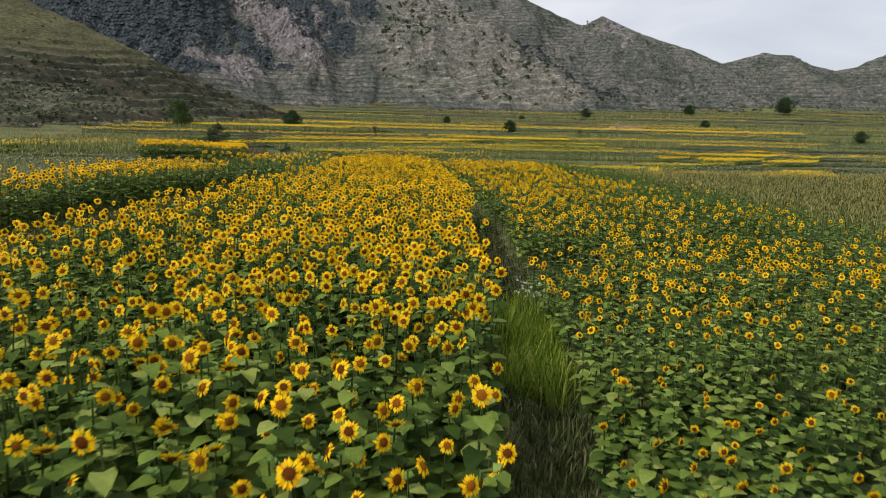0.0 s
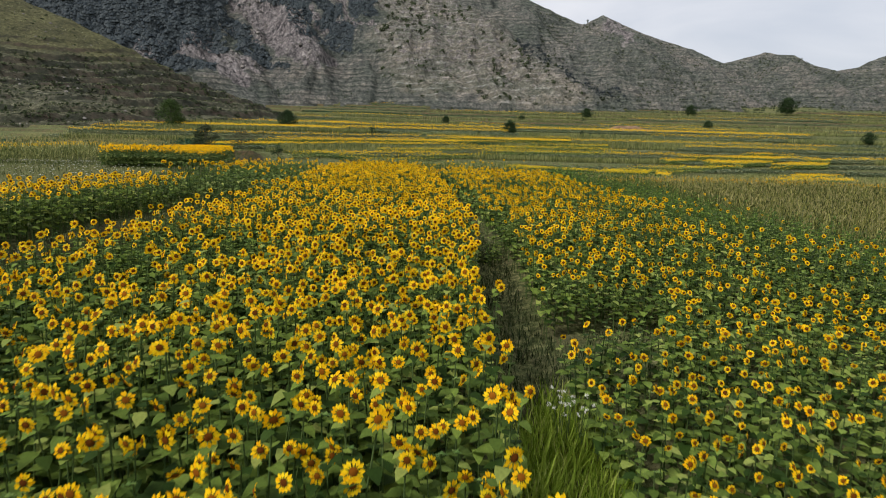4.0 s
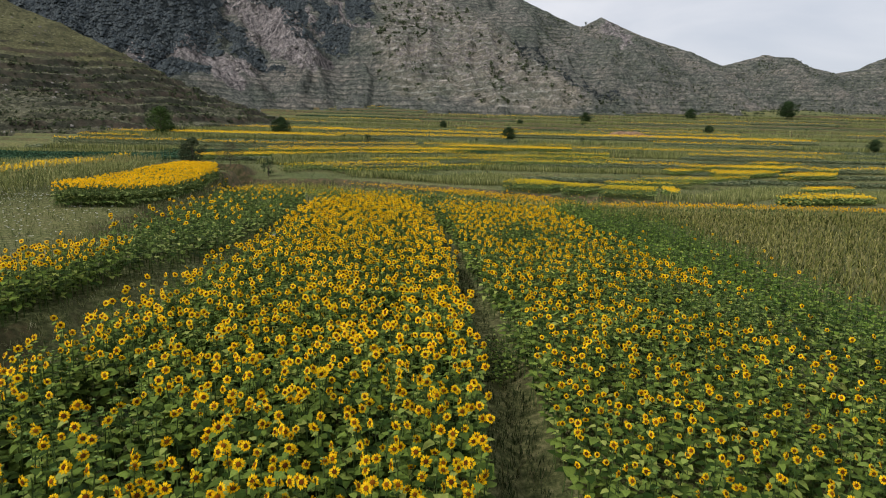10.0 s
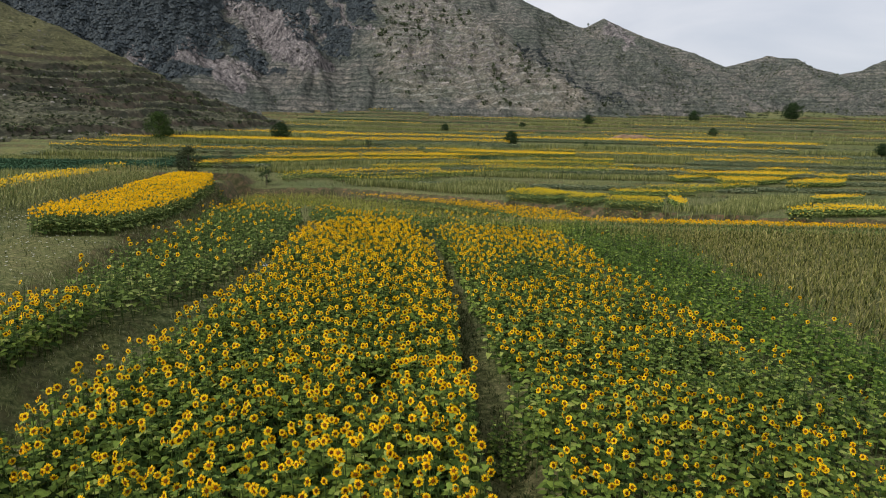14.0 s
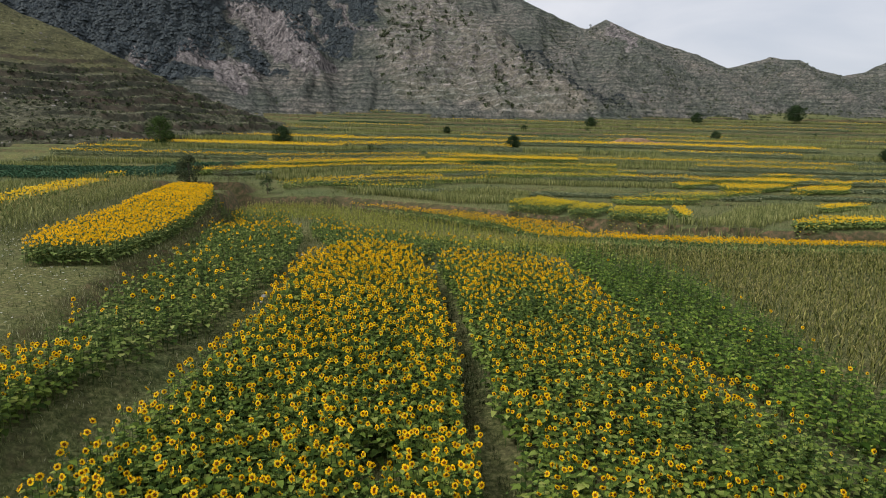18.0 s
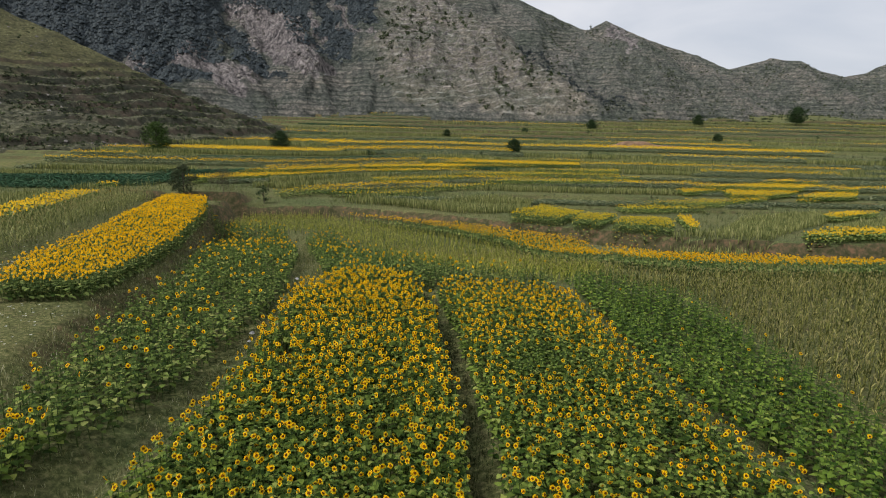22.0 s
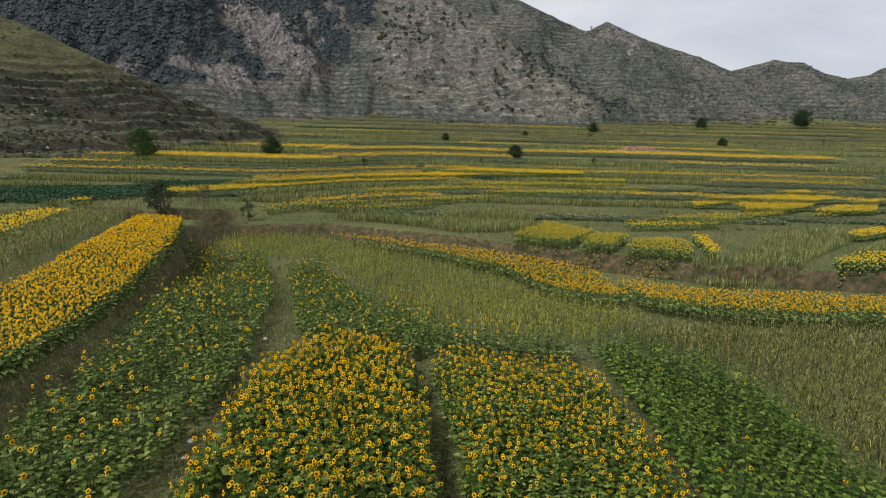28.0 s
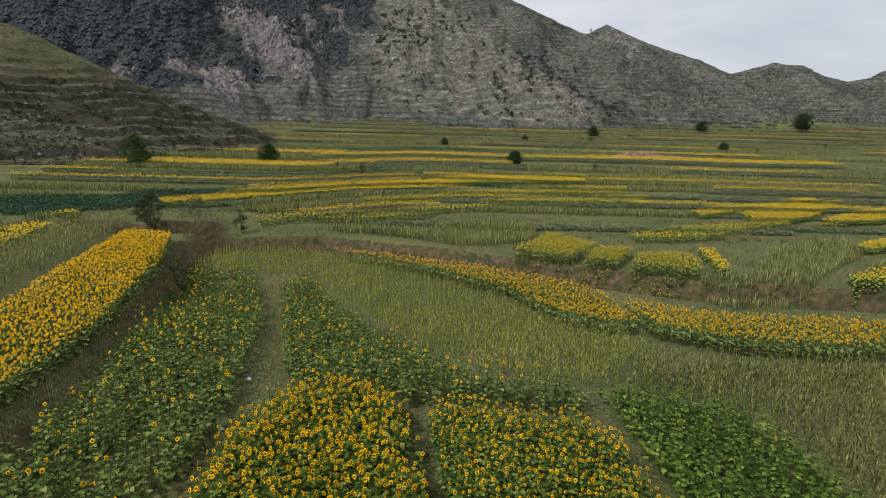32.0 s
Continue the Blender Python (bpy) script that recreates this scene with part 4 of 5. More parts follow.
for poly, dens in (([(-17.6, 108.6), (-6.3, 104.4), (4.5, 98.6), (13.5, 92.2), (16.6, 87), (16, 74), (13.6, 73), (10.9, 77), (6.9, 88.2), (-1.7, 97.6), (-10.7, 104.4)], 0.38),
                   ([(17.8, 84.6), (27, 78.4), (39.2, 76.0), (54, 75.2), (54, 71.2), (36, 67.5), (27, 65.6), (21, 67), (16.8, 71.5)], 0.42)):
    fx, fy = sown(poly, dens)
    planted("sunflower_band", MID, fx, fy, [STEM, LEAF_PALE, PETAL_GOLD, DISC, SEPAL], "band of blooming sunflowers along the gully edge", "sunflower field", (0.95, 1.2), SOUTH, group="sunflower fields")

for poly in ([(9.1, 105.4), (13.2, 115), (16, 122), (17.3, 128.8), (20.6, 122), (23.4, 117.2), (19.8, 108.5), (16, 101.2), (12.2, 103)],
             [(17.3, 100.3), (19.4, 105.5), (22.1, 111.5), (25.4, 113.6), (28, 114), (24.8, 105.8), (21.4, 99.3), (19.4, 98.8)],
             [(22.4, 97.6), (24.2, 101.6), (26.4, 106.6), (30.3, 109.4), (34.2, 109.2), (32.6, 101.5), (30.2, 95.4), (26, 94.6)]):
    fx, fy = sown(poly, 0.40)
    planted("sunflower_plot", MID, fx, fy, [STEM, LEAF_PALE, PETAL_SOFT, PETAL_SOFT, SEPAL], "small rounded plot of pale yellow sunflowers", "sunflower plot", (0.9, 1.1), SOUTH, group="sunflower plots")

# ---- middle distance: plots and strips beyond the gully ----
PLOTS_SUN = [
    [(52, 154.2), (66, 161.2), (89.1, 172.7), (87.8, 169), (67.1, 158.1), (52.1, 148.5)],
    [(62.8, 154.3), (83.8, 168.1), (93.7, 169), (76.3, 150.7), (66.8, 143.8), (60.5, 144.5)],
    [(74.1, 145.1), (84.6, 154.7), (101, 164.6), (89.1, 147.8), (75.9, 144)],
    [(67, 123.3), (79.5, 134.1), (83.7, 132.3), (70.6, 121.5), (66.4, 119.2)],
    [(47.8, 96.3), (55.6, 100.7), (64.8, 102.6), (62.1, 95.9), (50.2, 93), (46.3, 92.6)],
    [(38.8, 117.2), (40.4, 115.5), (37.6, 107), (34.6, 97.6), (32.6, 96.5), (35.6, 106)],
    [(-53.1, 137.3), (-39.6, 152.3), (-23, 174.2), (-21.6, 165.6), (-37, 144), (-48.9, 131.5)],
    [(-23, 174.4), (9.9, 196.4), (39.3, 197.1), (36.9, 186), (9.3, 184.7), (-19, 165.8)],
    [(-56.5, 114), (-52.3, 93.5), (-46.4, 75.2), (-43.6, 64), (-41.5, 56), (-38.6, 56), (-41, 69), (-43.4, 80), (-47.6, 94), (-51.6, 106), (-53, 114)],
]
PLOTS_PALE = [
    [(32.5, 132.2), (55.5, 143.2), (67.4, 144.9), (52.5, 134.6), (39.2, 126.1), (32.4, 125.6)],
    [(-17.6, 156.1), (8.6, 172.1), (47.4, 183.7), (44.1, 172.8), (8.4, 165.9), (-16.1, 151.2)],
    [(-31.5, 124.2), (-17.7, 140.8), (14.4, 161.9), (48.7, 170.1), (46.2, 162), (14, 156.6), (-17, 135), (-29, 121.4)],
]
PLOTS_MAIZE = [
    [(-19.8, 121.4), (-8.2, 129.5), (10.5, 143.8), (17.3, 136.9), (14.6, 125), (7.2, 114.1), (1.35, 113.9), (-7.2, 119.5)],
    [(-37.5, 142.3), (-18.9, 163.5), (24, 182.2), (31.2, 182.1), (-19.3, 152.1), (-32.5, 130.8)],
    [(-62, 60), (-61, 110), (-58.5, 117), (-53.5, 94), (-47.6, 75.4), (-43.4, 60)],
    [(-36.8, 50), (-40, 66), (-42.6, 78), (-46.8, 93), (-51, 106), (-51.6, 113), (-46.2, 113), (-41.2, 94), (-36.2, 76), (-33.2, 60), (-31, 50)],
]
PLOTS_DULL = [
    [(27.5, 93.8), (37.7, 98.4), (51.2, 120.2), (74, 136.4), (68.4, 122.2), (49.3, 101.7), (36.5, 87.5), (29, 86.1)],
    [(56.7, 105.3), (71.6, 120.2), (94.5, 129.6), (108, 118.8), (81, 97.2)],
]
PLOTS_DARK = [
    [(-100, 125), (-93, 138), (-67, 146), (-42, 159), (-42, 147), (-56, 131), (-66, 122)],
]
MID_FIELDS = PLOTS_SUN + PLOTS_PALE + PLOTS_MAIZE + PLOTS_DULL + PLOTS_DARK
for poly in PLOTS_SUN:
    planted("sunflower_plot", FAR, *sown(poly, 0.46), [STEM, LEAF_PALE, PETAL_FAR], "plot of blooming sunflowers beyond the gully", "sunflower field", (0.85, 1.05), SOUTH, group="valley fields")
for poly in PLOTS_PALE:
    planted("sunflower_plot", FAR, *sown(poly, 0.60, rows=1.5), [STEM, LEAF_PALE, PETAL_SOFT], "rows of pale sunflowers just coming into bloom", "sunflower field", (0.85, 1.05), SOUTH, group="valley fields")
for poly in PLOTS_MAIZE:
    planted("maize_plot", MAIZE if poly[0] == (-36.8, 50) else FAR_MAIZE, *sown(poly, 0.56, rows=1.2), [CORN_HAZY, TASSEL], "pale yellow-green maize in close rows", "maize field", (0.95, 1.2), group="valley fields")
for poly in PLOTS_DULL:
    planted("maize_plot", FAR_MAIZE, *sown(poly, 0.58, rows=1.3), [CORN_HAZY, TASSEL], "dull green maize in close rows", "maize field", (0.85, 1.1), group="valley fields")
for poly in PLOTS_DARK:
    planted("vegetable_plot", FAR_GREEN, *sown(poly, 0.6, rows=1.2), [STEM, CROP_DARK, PETAL], "dark blue-green low crop in long beds", "crop field", (0.9, 1.3), group="valley fields")


# ---- far valley: terraces of sunflower, maize and green crops ----
def terrace_fields(x0, x1, y0, y1, gap, seed):
    X, Y = np.meshgrid(np.arange(x0, x1, gap), np.arange(y0, y1, gap))
    X, Y = X.ravel(), Y.ravel()
    X = X + rng.uniform(-0.45, 0.45, len(X)) * gap
    Y = Y + rng.uniform(-0.45, 0.45, len(Y)) * gap
    v = valley(X, Y)
    u = steps_of(X, Y, v)
    k = np.floor(u)
    fr = u - k
    on = (fr < 0.86) & (fr > 0.05) & (hill_height(X, Y) < ground_height(X, Y) - 0.1) & (mountain_height(X, Y) < v - 0.4) & (np.abs(Y - gully_line(X)) > 6)
    for poly in MID_FIELDS:
        on &= ~inside(poly, X, Y)
    half = (fr > 0.42).astype(int)
    length = 34 + 66 * lattice(k, half, seed)
    cell = np.floor((X + 500 + 80 * lattice(k, half + 3, seed + 1)) / length)
    kind = lattice(k * 2 + half, cell, seed + 2)
    return X, Y, k.astype(int) * 2 + half, cell.astype(int), kind, on


def sow_terraces(region, gap, seed, size):
    X, Y, row, cell, kind, on = terrace_fields(*region, gap, seed)
    for a in np.unique(row[on]):
        for c in np.unique(cell[on & (row == a)]):
            q = on & (row == a) & (cell == c)
            if q.sum() < 12:
                continue
            h = kind[q][0]
            x, y = X[q], Y[q]
            if h < (0.22 if y.mean() < 290 else 0.15):
                planted("sunflower_terrace", FAR, x, y, [STEM, LEAF_HAZY, PETAL_FAR], "narrow terrace of yellow sunflowers", "sunflower field", size, SOUTH, group="terrace fields")
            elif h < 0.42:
                planted("green_terrace", FAR_GREEN, x, y, [STEM, LEAF_HAZY, PETAL], "narrow terrace of low green crop", "crop field", size, group="terrace fields")
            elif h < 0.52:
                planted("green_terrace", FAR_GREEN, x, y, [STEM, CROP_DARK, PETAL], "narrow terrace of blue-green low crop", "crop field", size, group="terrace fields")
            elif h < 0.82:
                planted("maize_terrace", FAR_MAIZE, x, y, [CORN_HAZY, TASSEL], "narrow terrace of yellow-green maize", "maize field", size, group="terrace fields")


sow_terraces((-95, 150, 134, 203), 0.66, 201, (1.0, 1.3))
sow_terraces((-115, 230, 203, 290), 1.1, 202, (1.2, 1.7))
sow_terraces((-80, 310, 290, 446), 1.6, 203, (1.2, 1.7))


VERGE = [tuft_packed(5, 0.55, 0.5) for _ in range(4)]
# weeds along the risers, whose dark colour also draws the riser shade
for x0, x1, y0, y1, gap, size in ((-100, 160, 132, 215, 0.9, (0.9, 1.7)), (-115, 235, 215, 300, 1.35, (1.3, 2.3)), (-80, 310, 300, 450, 1.9, (1.3, 2.6))):
    X, Y = np.meshgrid(np.arange(x0, x1, gap), np.arange(y0, y1, gap * 0.8))
    X, Y = X.ravel() + rng.uniform(-0.5, 0.5, X.size) * gap, Y.ravel() + rng.uniform(-0.4, 0.4, Y.size) * gap
    u = steps_of(X, Y, valley(X, Y))
    q = ((u - np.floor(u) > 0.86) | (u - np.floor(u) < 0.03)) & (hill_height(X, Y) < ground_height(X, Y) - 0.1) & (fbm(X, Y, 18, 23, 2) > -0.25)
    planted("terrace_verge", VERGE, X[q], Y[q], [WEED], "weedy verge along the terrace risers, dark also for their shade", "weeds", size)


FALLOW = [[(34, 139), (44, 147), (58, 151), (66, 152), (52, 144), (40, 138)], [(46, 153), (52, 158), (66, 160), (68, 157), (56, 153)]]
for poly in FALLOW:
    planted("fallow_plot", VERGE, *sown(poly, 0.55), [GRASS_DRY], "fallow plot with short dry stubble", "stubble", (0.25, 0.5), group="valley fields")


# ---- cut bank of red earth on the terraces ----
def earth_build(n, l, b):
    l.new(ramp_of(n, l, noise_of(n, l, 0.9, 9.0, 0.7), [(0.35, (0.11, 0.068, 0.042)), (0.5, (0.22, 0.138, 0.085)), (0.65, (0.34, 0.23, 0.15))]), b.inputs["Base Color"])
    relief(n, l, b, noise_of(n, l, 1.6, 8.0, 0.7), 0.8, 0.4)


EARTH = material("red_earth", earth_build, 0.95, 0.1)


def earth_bank_height(x, y):
    lift = np.interp(x, [68, 72, 77, 85, 90, 99, 110], [0, 0.8, 2.5, 2.7, 1.3, 0.8, 0])
    front = 280 + 1.6 * fbm(x, y, 6, 41, 3)
    return ground_height(x, y) - 0.25 + (lift + 0.5 * fbm(x, y, 3, 43, 3)) * step01(0, 1.6, y - front) * step01(294, 283, y)


sheet("earth_bank", spaced((68, 110, 0.6)), spaced((277, 294, 0.5)), earth_bank_height, EARTH, "dug bank of bare reddish earth on the terraces", "earth bank")


# ---- trees ----
def branching(height, girth, limbs, seed):
    """Trunk with tapering limbs; also the limb ends."""
    r = np.random.default_rng(seed)
    fork = height * 0.34
    pts = [(0, 0, -0.2), (0.03 * height, 0, fork * 0.5), (0.0, 0.02 * height, fork), (0.02 * height, 0, height * 0.75)]
    shapes, ends = [tube(pts, [girth, girth * 0.8, girth * 0.65, girth * 0.2], 7)], []
    for k in range(limbs):
        a = 2.4 * k + r.uniform(-0.4, 0.4)
        z = fork * r.uniform(0.75, 1.5)
        ln = height * r.uniform(0.22, 0.36)
        e = np.array([math.cos(a) * ln, math.sin(a) * ln, z + ln * r.uniform(0.6, 1.1)])
        m = e * (0.5, 0.5, 0) + (0, 0, z + (e[2] - z) * 0.35)
        shapes.append(tube([(0, 0, z), m, e], [girth * 0.42, girth * 0.3, girth * 0.1], 5))
        ends.append(e)
    return joined(*shapes), ends


def tree(name, height, width, seed, lobes, leaves, leaf, mat, label, base=0.30, girth=None):
    """A tree with trunk and limbs and a crown of many small leaves in uneven lobes."""
    r = np.random.default_rng(seed)
    root = new(name)
    root.empty_display_size = 0.3
    tagged(root, label, "tree")
    (v, f), ends = branching(height, girth or height * 0.028, 6, seed)
    me = bpy.data.meshes.new("trunk")
    fill(me, v, f)
    me.materials.append(BARK)
    new("trunk", me).parent = root
    vs, fs, k = [], [], 0
    for j in range(lobes):
        t = r.uniform(0, 1)
        a, d = r.uniform(0, 6.3), math.sqrt(r.uniform(0, 1))
        z = height * (base + (0.92 - base) * t)
        reach = width * 0.5 * math.sqrt(max(0.05, 1 - (2 * t - 0.85) ** 2)) * 0.82
        c = np.array([math.cos(a) * d * reach, math.sin(a) * d * reach, z])
        pv, pf, _ = leaf_puff_packed(width * r.uniform(0.10, 0.19), leaves, leaf)
        vs.append(pv + c)
        fs.append(pf + k)
        k += len(pv)
    me = bpy.data.meshes.new("crown")
    fill(me, np.concatenate(vs), np.concatenate(fs))
    me.materials.append(mat)
    new("crown", me).parent = root
    return root


def set_down(ob, x, y, scale=1.0, turn=0.0, height=ground_height):
    z = float(height(np.array([x]), np.array([y]))[0])
    return copy_thing(ob, pose(x, y, z, 0, 0, turn) @ Matrix.Diagonal((scale, scale, scale, 1)))


def put(ob, x, y, turn=0.0, height=ground_height):
    z = float(height(np.array([x]), np.array([y]))[0])
    ob.matrix_basis = pose(x, y, z, 0, 0, turn)
    return ob


round_tree = put(tree("tree", 6.3, 7.6, 11, 90, 64, 0.17, TREE_LEAF, "round dark green tree standing on the terraces", 0.22), -51.3, 202.3)
hill_tree = put(tree("tree", 8.6, 8.6, 12, 110, 64, 0.18, BUSH_LEAF, "bushy green tree at the foot of the hill", 0.05), -80.7, 184.5)
slim_tree = put(tree("tree", 6.0, 5.0, 13, 46, 60, 0.14, SHRUB, "slender open tree beside the yellow sunflower field", 0.26), -42.3, 112.2)
small_tree = put(tree("tree", 3.4, 2.5, 14, 26, 40, 0.09, TREE_LEAF, "small dark tree at the gully edge", 0.14), -31.3, 118.3)
thin_bush = put(tree("bush", 4.0, 6.4, 15, 60, 26, 0.09, BUSH, "thin half-bare bush at the gully edge", 0.16, 0.05), -36.6, 114.0)
for x, y, s, a in ((23.4, 233.5, 0.86, 40), (84.4, 380.7, 1.12, 80), (165.2, 425.2, 1.25, 130), (134.3, 322.7, 0.80, 170), (230.9, 426.6, 1.95, 210), (143.1, 213.3, 0.72, 250), (-0.68, 321.3, 0.62, 20), (41.9, 353.7, 0.62, 300)):
    set_down(round_tree, x, y, s, a)
for x, y, s, a in ((151.2, 324, 0.90, 30), (46.6, 216, 0.85, 10), (-22.3, 189, 1.00, 60), (-30.4, 197.1, 0.60, 200), (10.8, 213.3, 0.50, 20), (159.3, 205.2, 0.70, 20), (77, 353.7, 1.00, 0), (202.5, 353.7, 1.00, 70)):
    set_down(small_tree, x, y, s, a)

set_down(small_tree, 139, 647, 1.3, 15, height=mountain_height)

# ---- scrub and woods on the mountains ----
PUFF = [leaf_puff_packed(1.0, 16, 0.48) for _ in range(5)]
LOW_PUFF = [leaf_puff_packed(1.0, 10, 0.55) for _ in range(5)]


def crown_packed():
    """A far tree crown: an uneven, lobed dome of foliage."""
    vs, fs = [(0, 0, rng.uniform(0.5, 0.9))], []
    for ring, (r, z) in enumerate(((0.62, 0.45), (1.15, -0.45))):
        for k in range(6):
            a = (k + 0.5 * ring) * math.pi / 3 + rng.uniform(-0.25, 0.25)
            q = r * rng.uniform(0.6, 1.3)
            vs.append((q * math.cos(a), q * math.sin(a), z * rng.uniform(0.6, 1.4)))
    for k in range(6):
        n = (k + 1) % 6
        fs += [(0, 1 + k, 1 + n), (1 + k, 7 + k, 1 + n), (1 + n, 7 + k, 7 + n)]
    return np.array(vs), np.array(fs), np.zeros(len(fs), int)


WOOD = [crown_packed() for _ in range(8)]


def on_land(x, y):
    return np.maximum(mountain_height(x, y), ground_height(x, y))


def ledge(x, y):
    """How far up its terrace step a place on the hill lies, from 0 to 1."""
    return hill_form(x, y)[1] % 1.0


def scattered(x0, x1, y0, y1, n, keep):
    x, y = rng.uniform(x0, x1, n), rng.uniform(y0, y1, n)
    k = rng.uniform(size=n) < keep(x, y, on_land(x, y))
    return x[k], y[k]


wx, wy = scattered(-360, -50, 400, 635, 36000, lambda x, y, z: (z > ground_height(x, y) + 1) * step01(0.3, 0.7, woods(x, y, z)))
planted("mountain_forest", WOOD, wx, wy, [FOREST_HAZY], "dark dense woods on the mountain slope", "forest", (0.5, 1.5), sink=-0.1, height=on_land)
wx, wy = scattered(-56, 120, 425, 595, 4200, lambda x, y, z: (bareness(x, y, z)[1] > 0.5) * (0.05 + 0.22 * step01(34, 8, np.abs(z - 78 + 0.2 * x)) * (fbm(x, y, 34, 83, 3) > -0.15)))
planted("scrub", PUFF, wx, wy, [SHRUB], "dark scattered shrubs on the rocky spur", "shrubs", (0.9, 2.7), sink=-0.4, height=on_land)
wx, wy = scattered(-10, 130, 440, 600, 9000, lambda x, y, z: 0.45 * step01(16, 5, np.abs((y - 470) - (112 - x) * 0.95 - 14 + 12 * fbm(x, y, 30, 89, 2))) * (bareness(x, y, z)[0] < 0.6))
planted("gully_forest", PUFF, wx, wy, [FOREST_HAZY], "dark scrub in the gully behind the spur", "shrubs", (0.7, 1.7), sink=-0.3, height=on_land)
wx, wy = scattered(80, 445, 429, 645, 7000, lambda x, y, z: 0.12 + 0.75 * (np.abs(fbm(x + 0.15 * y, y * 0.35, 24, 57, 4, 0.55)) > 0.2))
planted("scrub", PUFF, wx, wy, [SHRUB], "low scattered shrubs on the bare mountain", "shrubs", (0.4, 1.2), sink=-0.3, height=on_land)
wx, wy = scattered(-121, 310, 304, 452, 1300, lambda x, y, z: 0.4 * step01(304, 432, y))
planted("scrub", PUFF, wx, wy, [SHRUB], "small shrubs along the far terraces", "shrubs", (0.3, 0.9), sink=-0.2, height=on_land)
wx, wy = scattered(-300, -54, 162, 290, 24000, lambda x, y, z: (hill_height(x, y) > ground_height(x, y) - 0.05) * np.where(z < 30, 0.08 + 0.45 * (ledge(x, y) > 0.68) + 0.3 * (fbm(x, y, 14, 87, 3) > 0.1), 0.06))
planted("hill_scrub", LOW_PUFF, wx, wy, [SHRUB], "low dark scrub in patches on the terraced hill", "shrubs", (0.3, 1.0), sink=0.0)
wx, wy = scattered(-300, -54, 162, 284, 26000, lambda x, y, z: (hill_height(x, y) > ground_height(x, y) - 0.05) * np.where((ledge(x, y) + 0.06) % 1.0 < 0.2, 0.8, 0.06))
planted("hill_grass", HILL_TUFT, wx, wy, [GRASS_DRY], "dry grass tufts on the terraced hill", "grass", (1.6, 3.2))
wx, wy = scattered(-101, 175, 130, 304, 3000, lambda x, y, z: 0.35 * (hill_height(x, y) < ground_height(x, y) - 0.1))
planted("terrace_scrub", PUFF, wx, wy, [SHRUB], "small weedy bushes along the terrace edges", "shrubs", (0.18, 0.5), sink=0.0)

# ---- loose stones ----
def stone_packed():
    a = np.arange(6) * math.pi / 3
    v = np.concatenate([np.stack([np.cos(a), np.sin(a), np.zeros(6) - 0.2], 1), np.stack([0.7 * np.cos(a), 0.7 * np.sin(a), np.full(6, 0.4)], 1), [(0.00, 0.00, 0.81)]])
    v = v * rng.uniform(0.7, 1.25, (13, 1))
    f = []
    for k in range(6):
        n = (k + 1) % 6
        f += [(k, n, 6 + n), (k, 6 + n, 6 + k), (6 + k, 6 + n, 12)]
    return v, np.array(f), np.zeros(18, int)


def stone_build(n, l, b):
    isl = n.new("ShaderNodeNewGeometry").outputs["Random Per Island"]
    col = ramp_of(n, l, isl, [(0.0, (0.12, 0.11, 0.095)), (1.0, (0.27, 0.25, 0.22))])
    l.new(mixed(n, l, 1.0, col, ramp_of(n, l, noise_of(n, l, 6.0), [(0.3, (0.7, 0.7, 0.7)), (0.7, (1.1, 1.1, 1.1))]), "MULTIPLY"), b.inputs["Base Color"])


STONE = material("limestone", stone_build, 0.9, 0.2)
PALE_STONE = material("pale_limestone", lambda n, l, b: l.new(ramp_of(n, l, noise_of(n, l, 9.0), [(0.3, (0.38, 0.37, 0.35)), (0.7, (0.6, 0.59, 0.56))]), b.inputs["Base Color"]), 0.9)
STONES = [stone_packed() for _ in range(5)]
wx, wy = scattered(-324, -61, 167, 277, 1500, lambda x, y, z: (hill_height(x, y) > ground_height(x, y) - 0.05) * 0.5 * (fbm(x, y, 20, 91, 3) > 0.05))
planted("hill_stones", STONES, wx, wy, [STONE], "pale limestone blocks strewn over the hill", "stones", (0.25, 0.8), lean=0.2)
wx, wy = scattered(-54, 150, 425, 595, 3600, lambda x, y, z: 0.35 * (bareness(x, y, z)[0] > 0.4) * (fbm(x, y, 22, 95, 3) > 0.0))
planted("spur_rocks", STONES, wx, wy, [STONE], "grey limestone outcrops on the spur", "rocks", (0.4, 1.3), height=on_land, lean=0.25)
wx, wy = scattered(-216, -89, 439, 580, 3600, lambda x, y, z: 0.4 * (bareness(x, y, z)[0] > 0.5) * (fbm(x, y, 18, 97, 3) > 0.0))
planted("crag_rocks", STONES, wx, wy, [STONE], "grey limestone crags among the woods", "rocks", (0.6, 1.9), height=on_land, lean=0.25)

v, tri, _ = stone_packed()
me = bpy.data.meshes.new("boulder")
fill(me, v * 1.5, tri)
me.materials.append(PALE_STONE)
boulder = tagged(new("boulder", me), "pale limestone boulder alone on the green mountain slope", "boulder")
boulder.location = (-92, 476, float(mountain_height(np.array([-92.0]), np.array([476.0]))[0]) + 0.2)

# ---- grass, weeds and verges ----
PATH_LINE = [(0.4, 1.5), (1.7, 1.5), (2.2, 8.1), (2.3, 15), (3.9, 16.2), (4.9, 17), (4.8, 17.8), (2.5, 17.6), (2.35, 20), (2.0, 26), (1.6, 32), (1.0, 40), (0.28, 46), (-0.5, 51.4), (-0.6, 54), (-2.3, 54.3), (-0.8, 48), (-0.37, 44), (0.40, 36), (0.92, 27), (1.0, 20), (1.05, 13), (0.80, 7.3)]
# path grass takes the dark weed colour as shade of the tall plants
fx, fy = sown(PATH_LINE, 0.18)
fx, fy = thinned(fx, fy, 0.75)
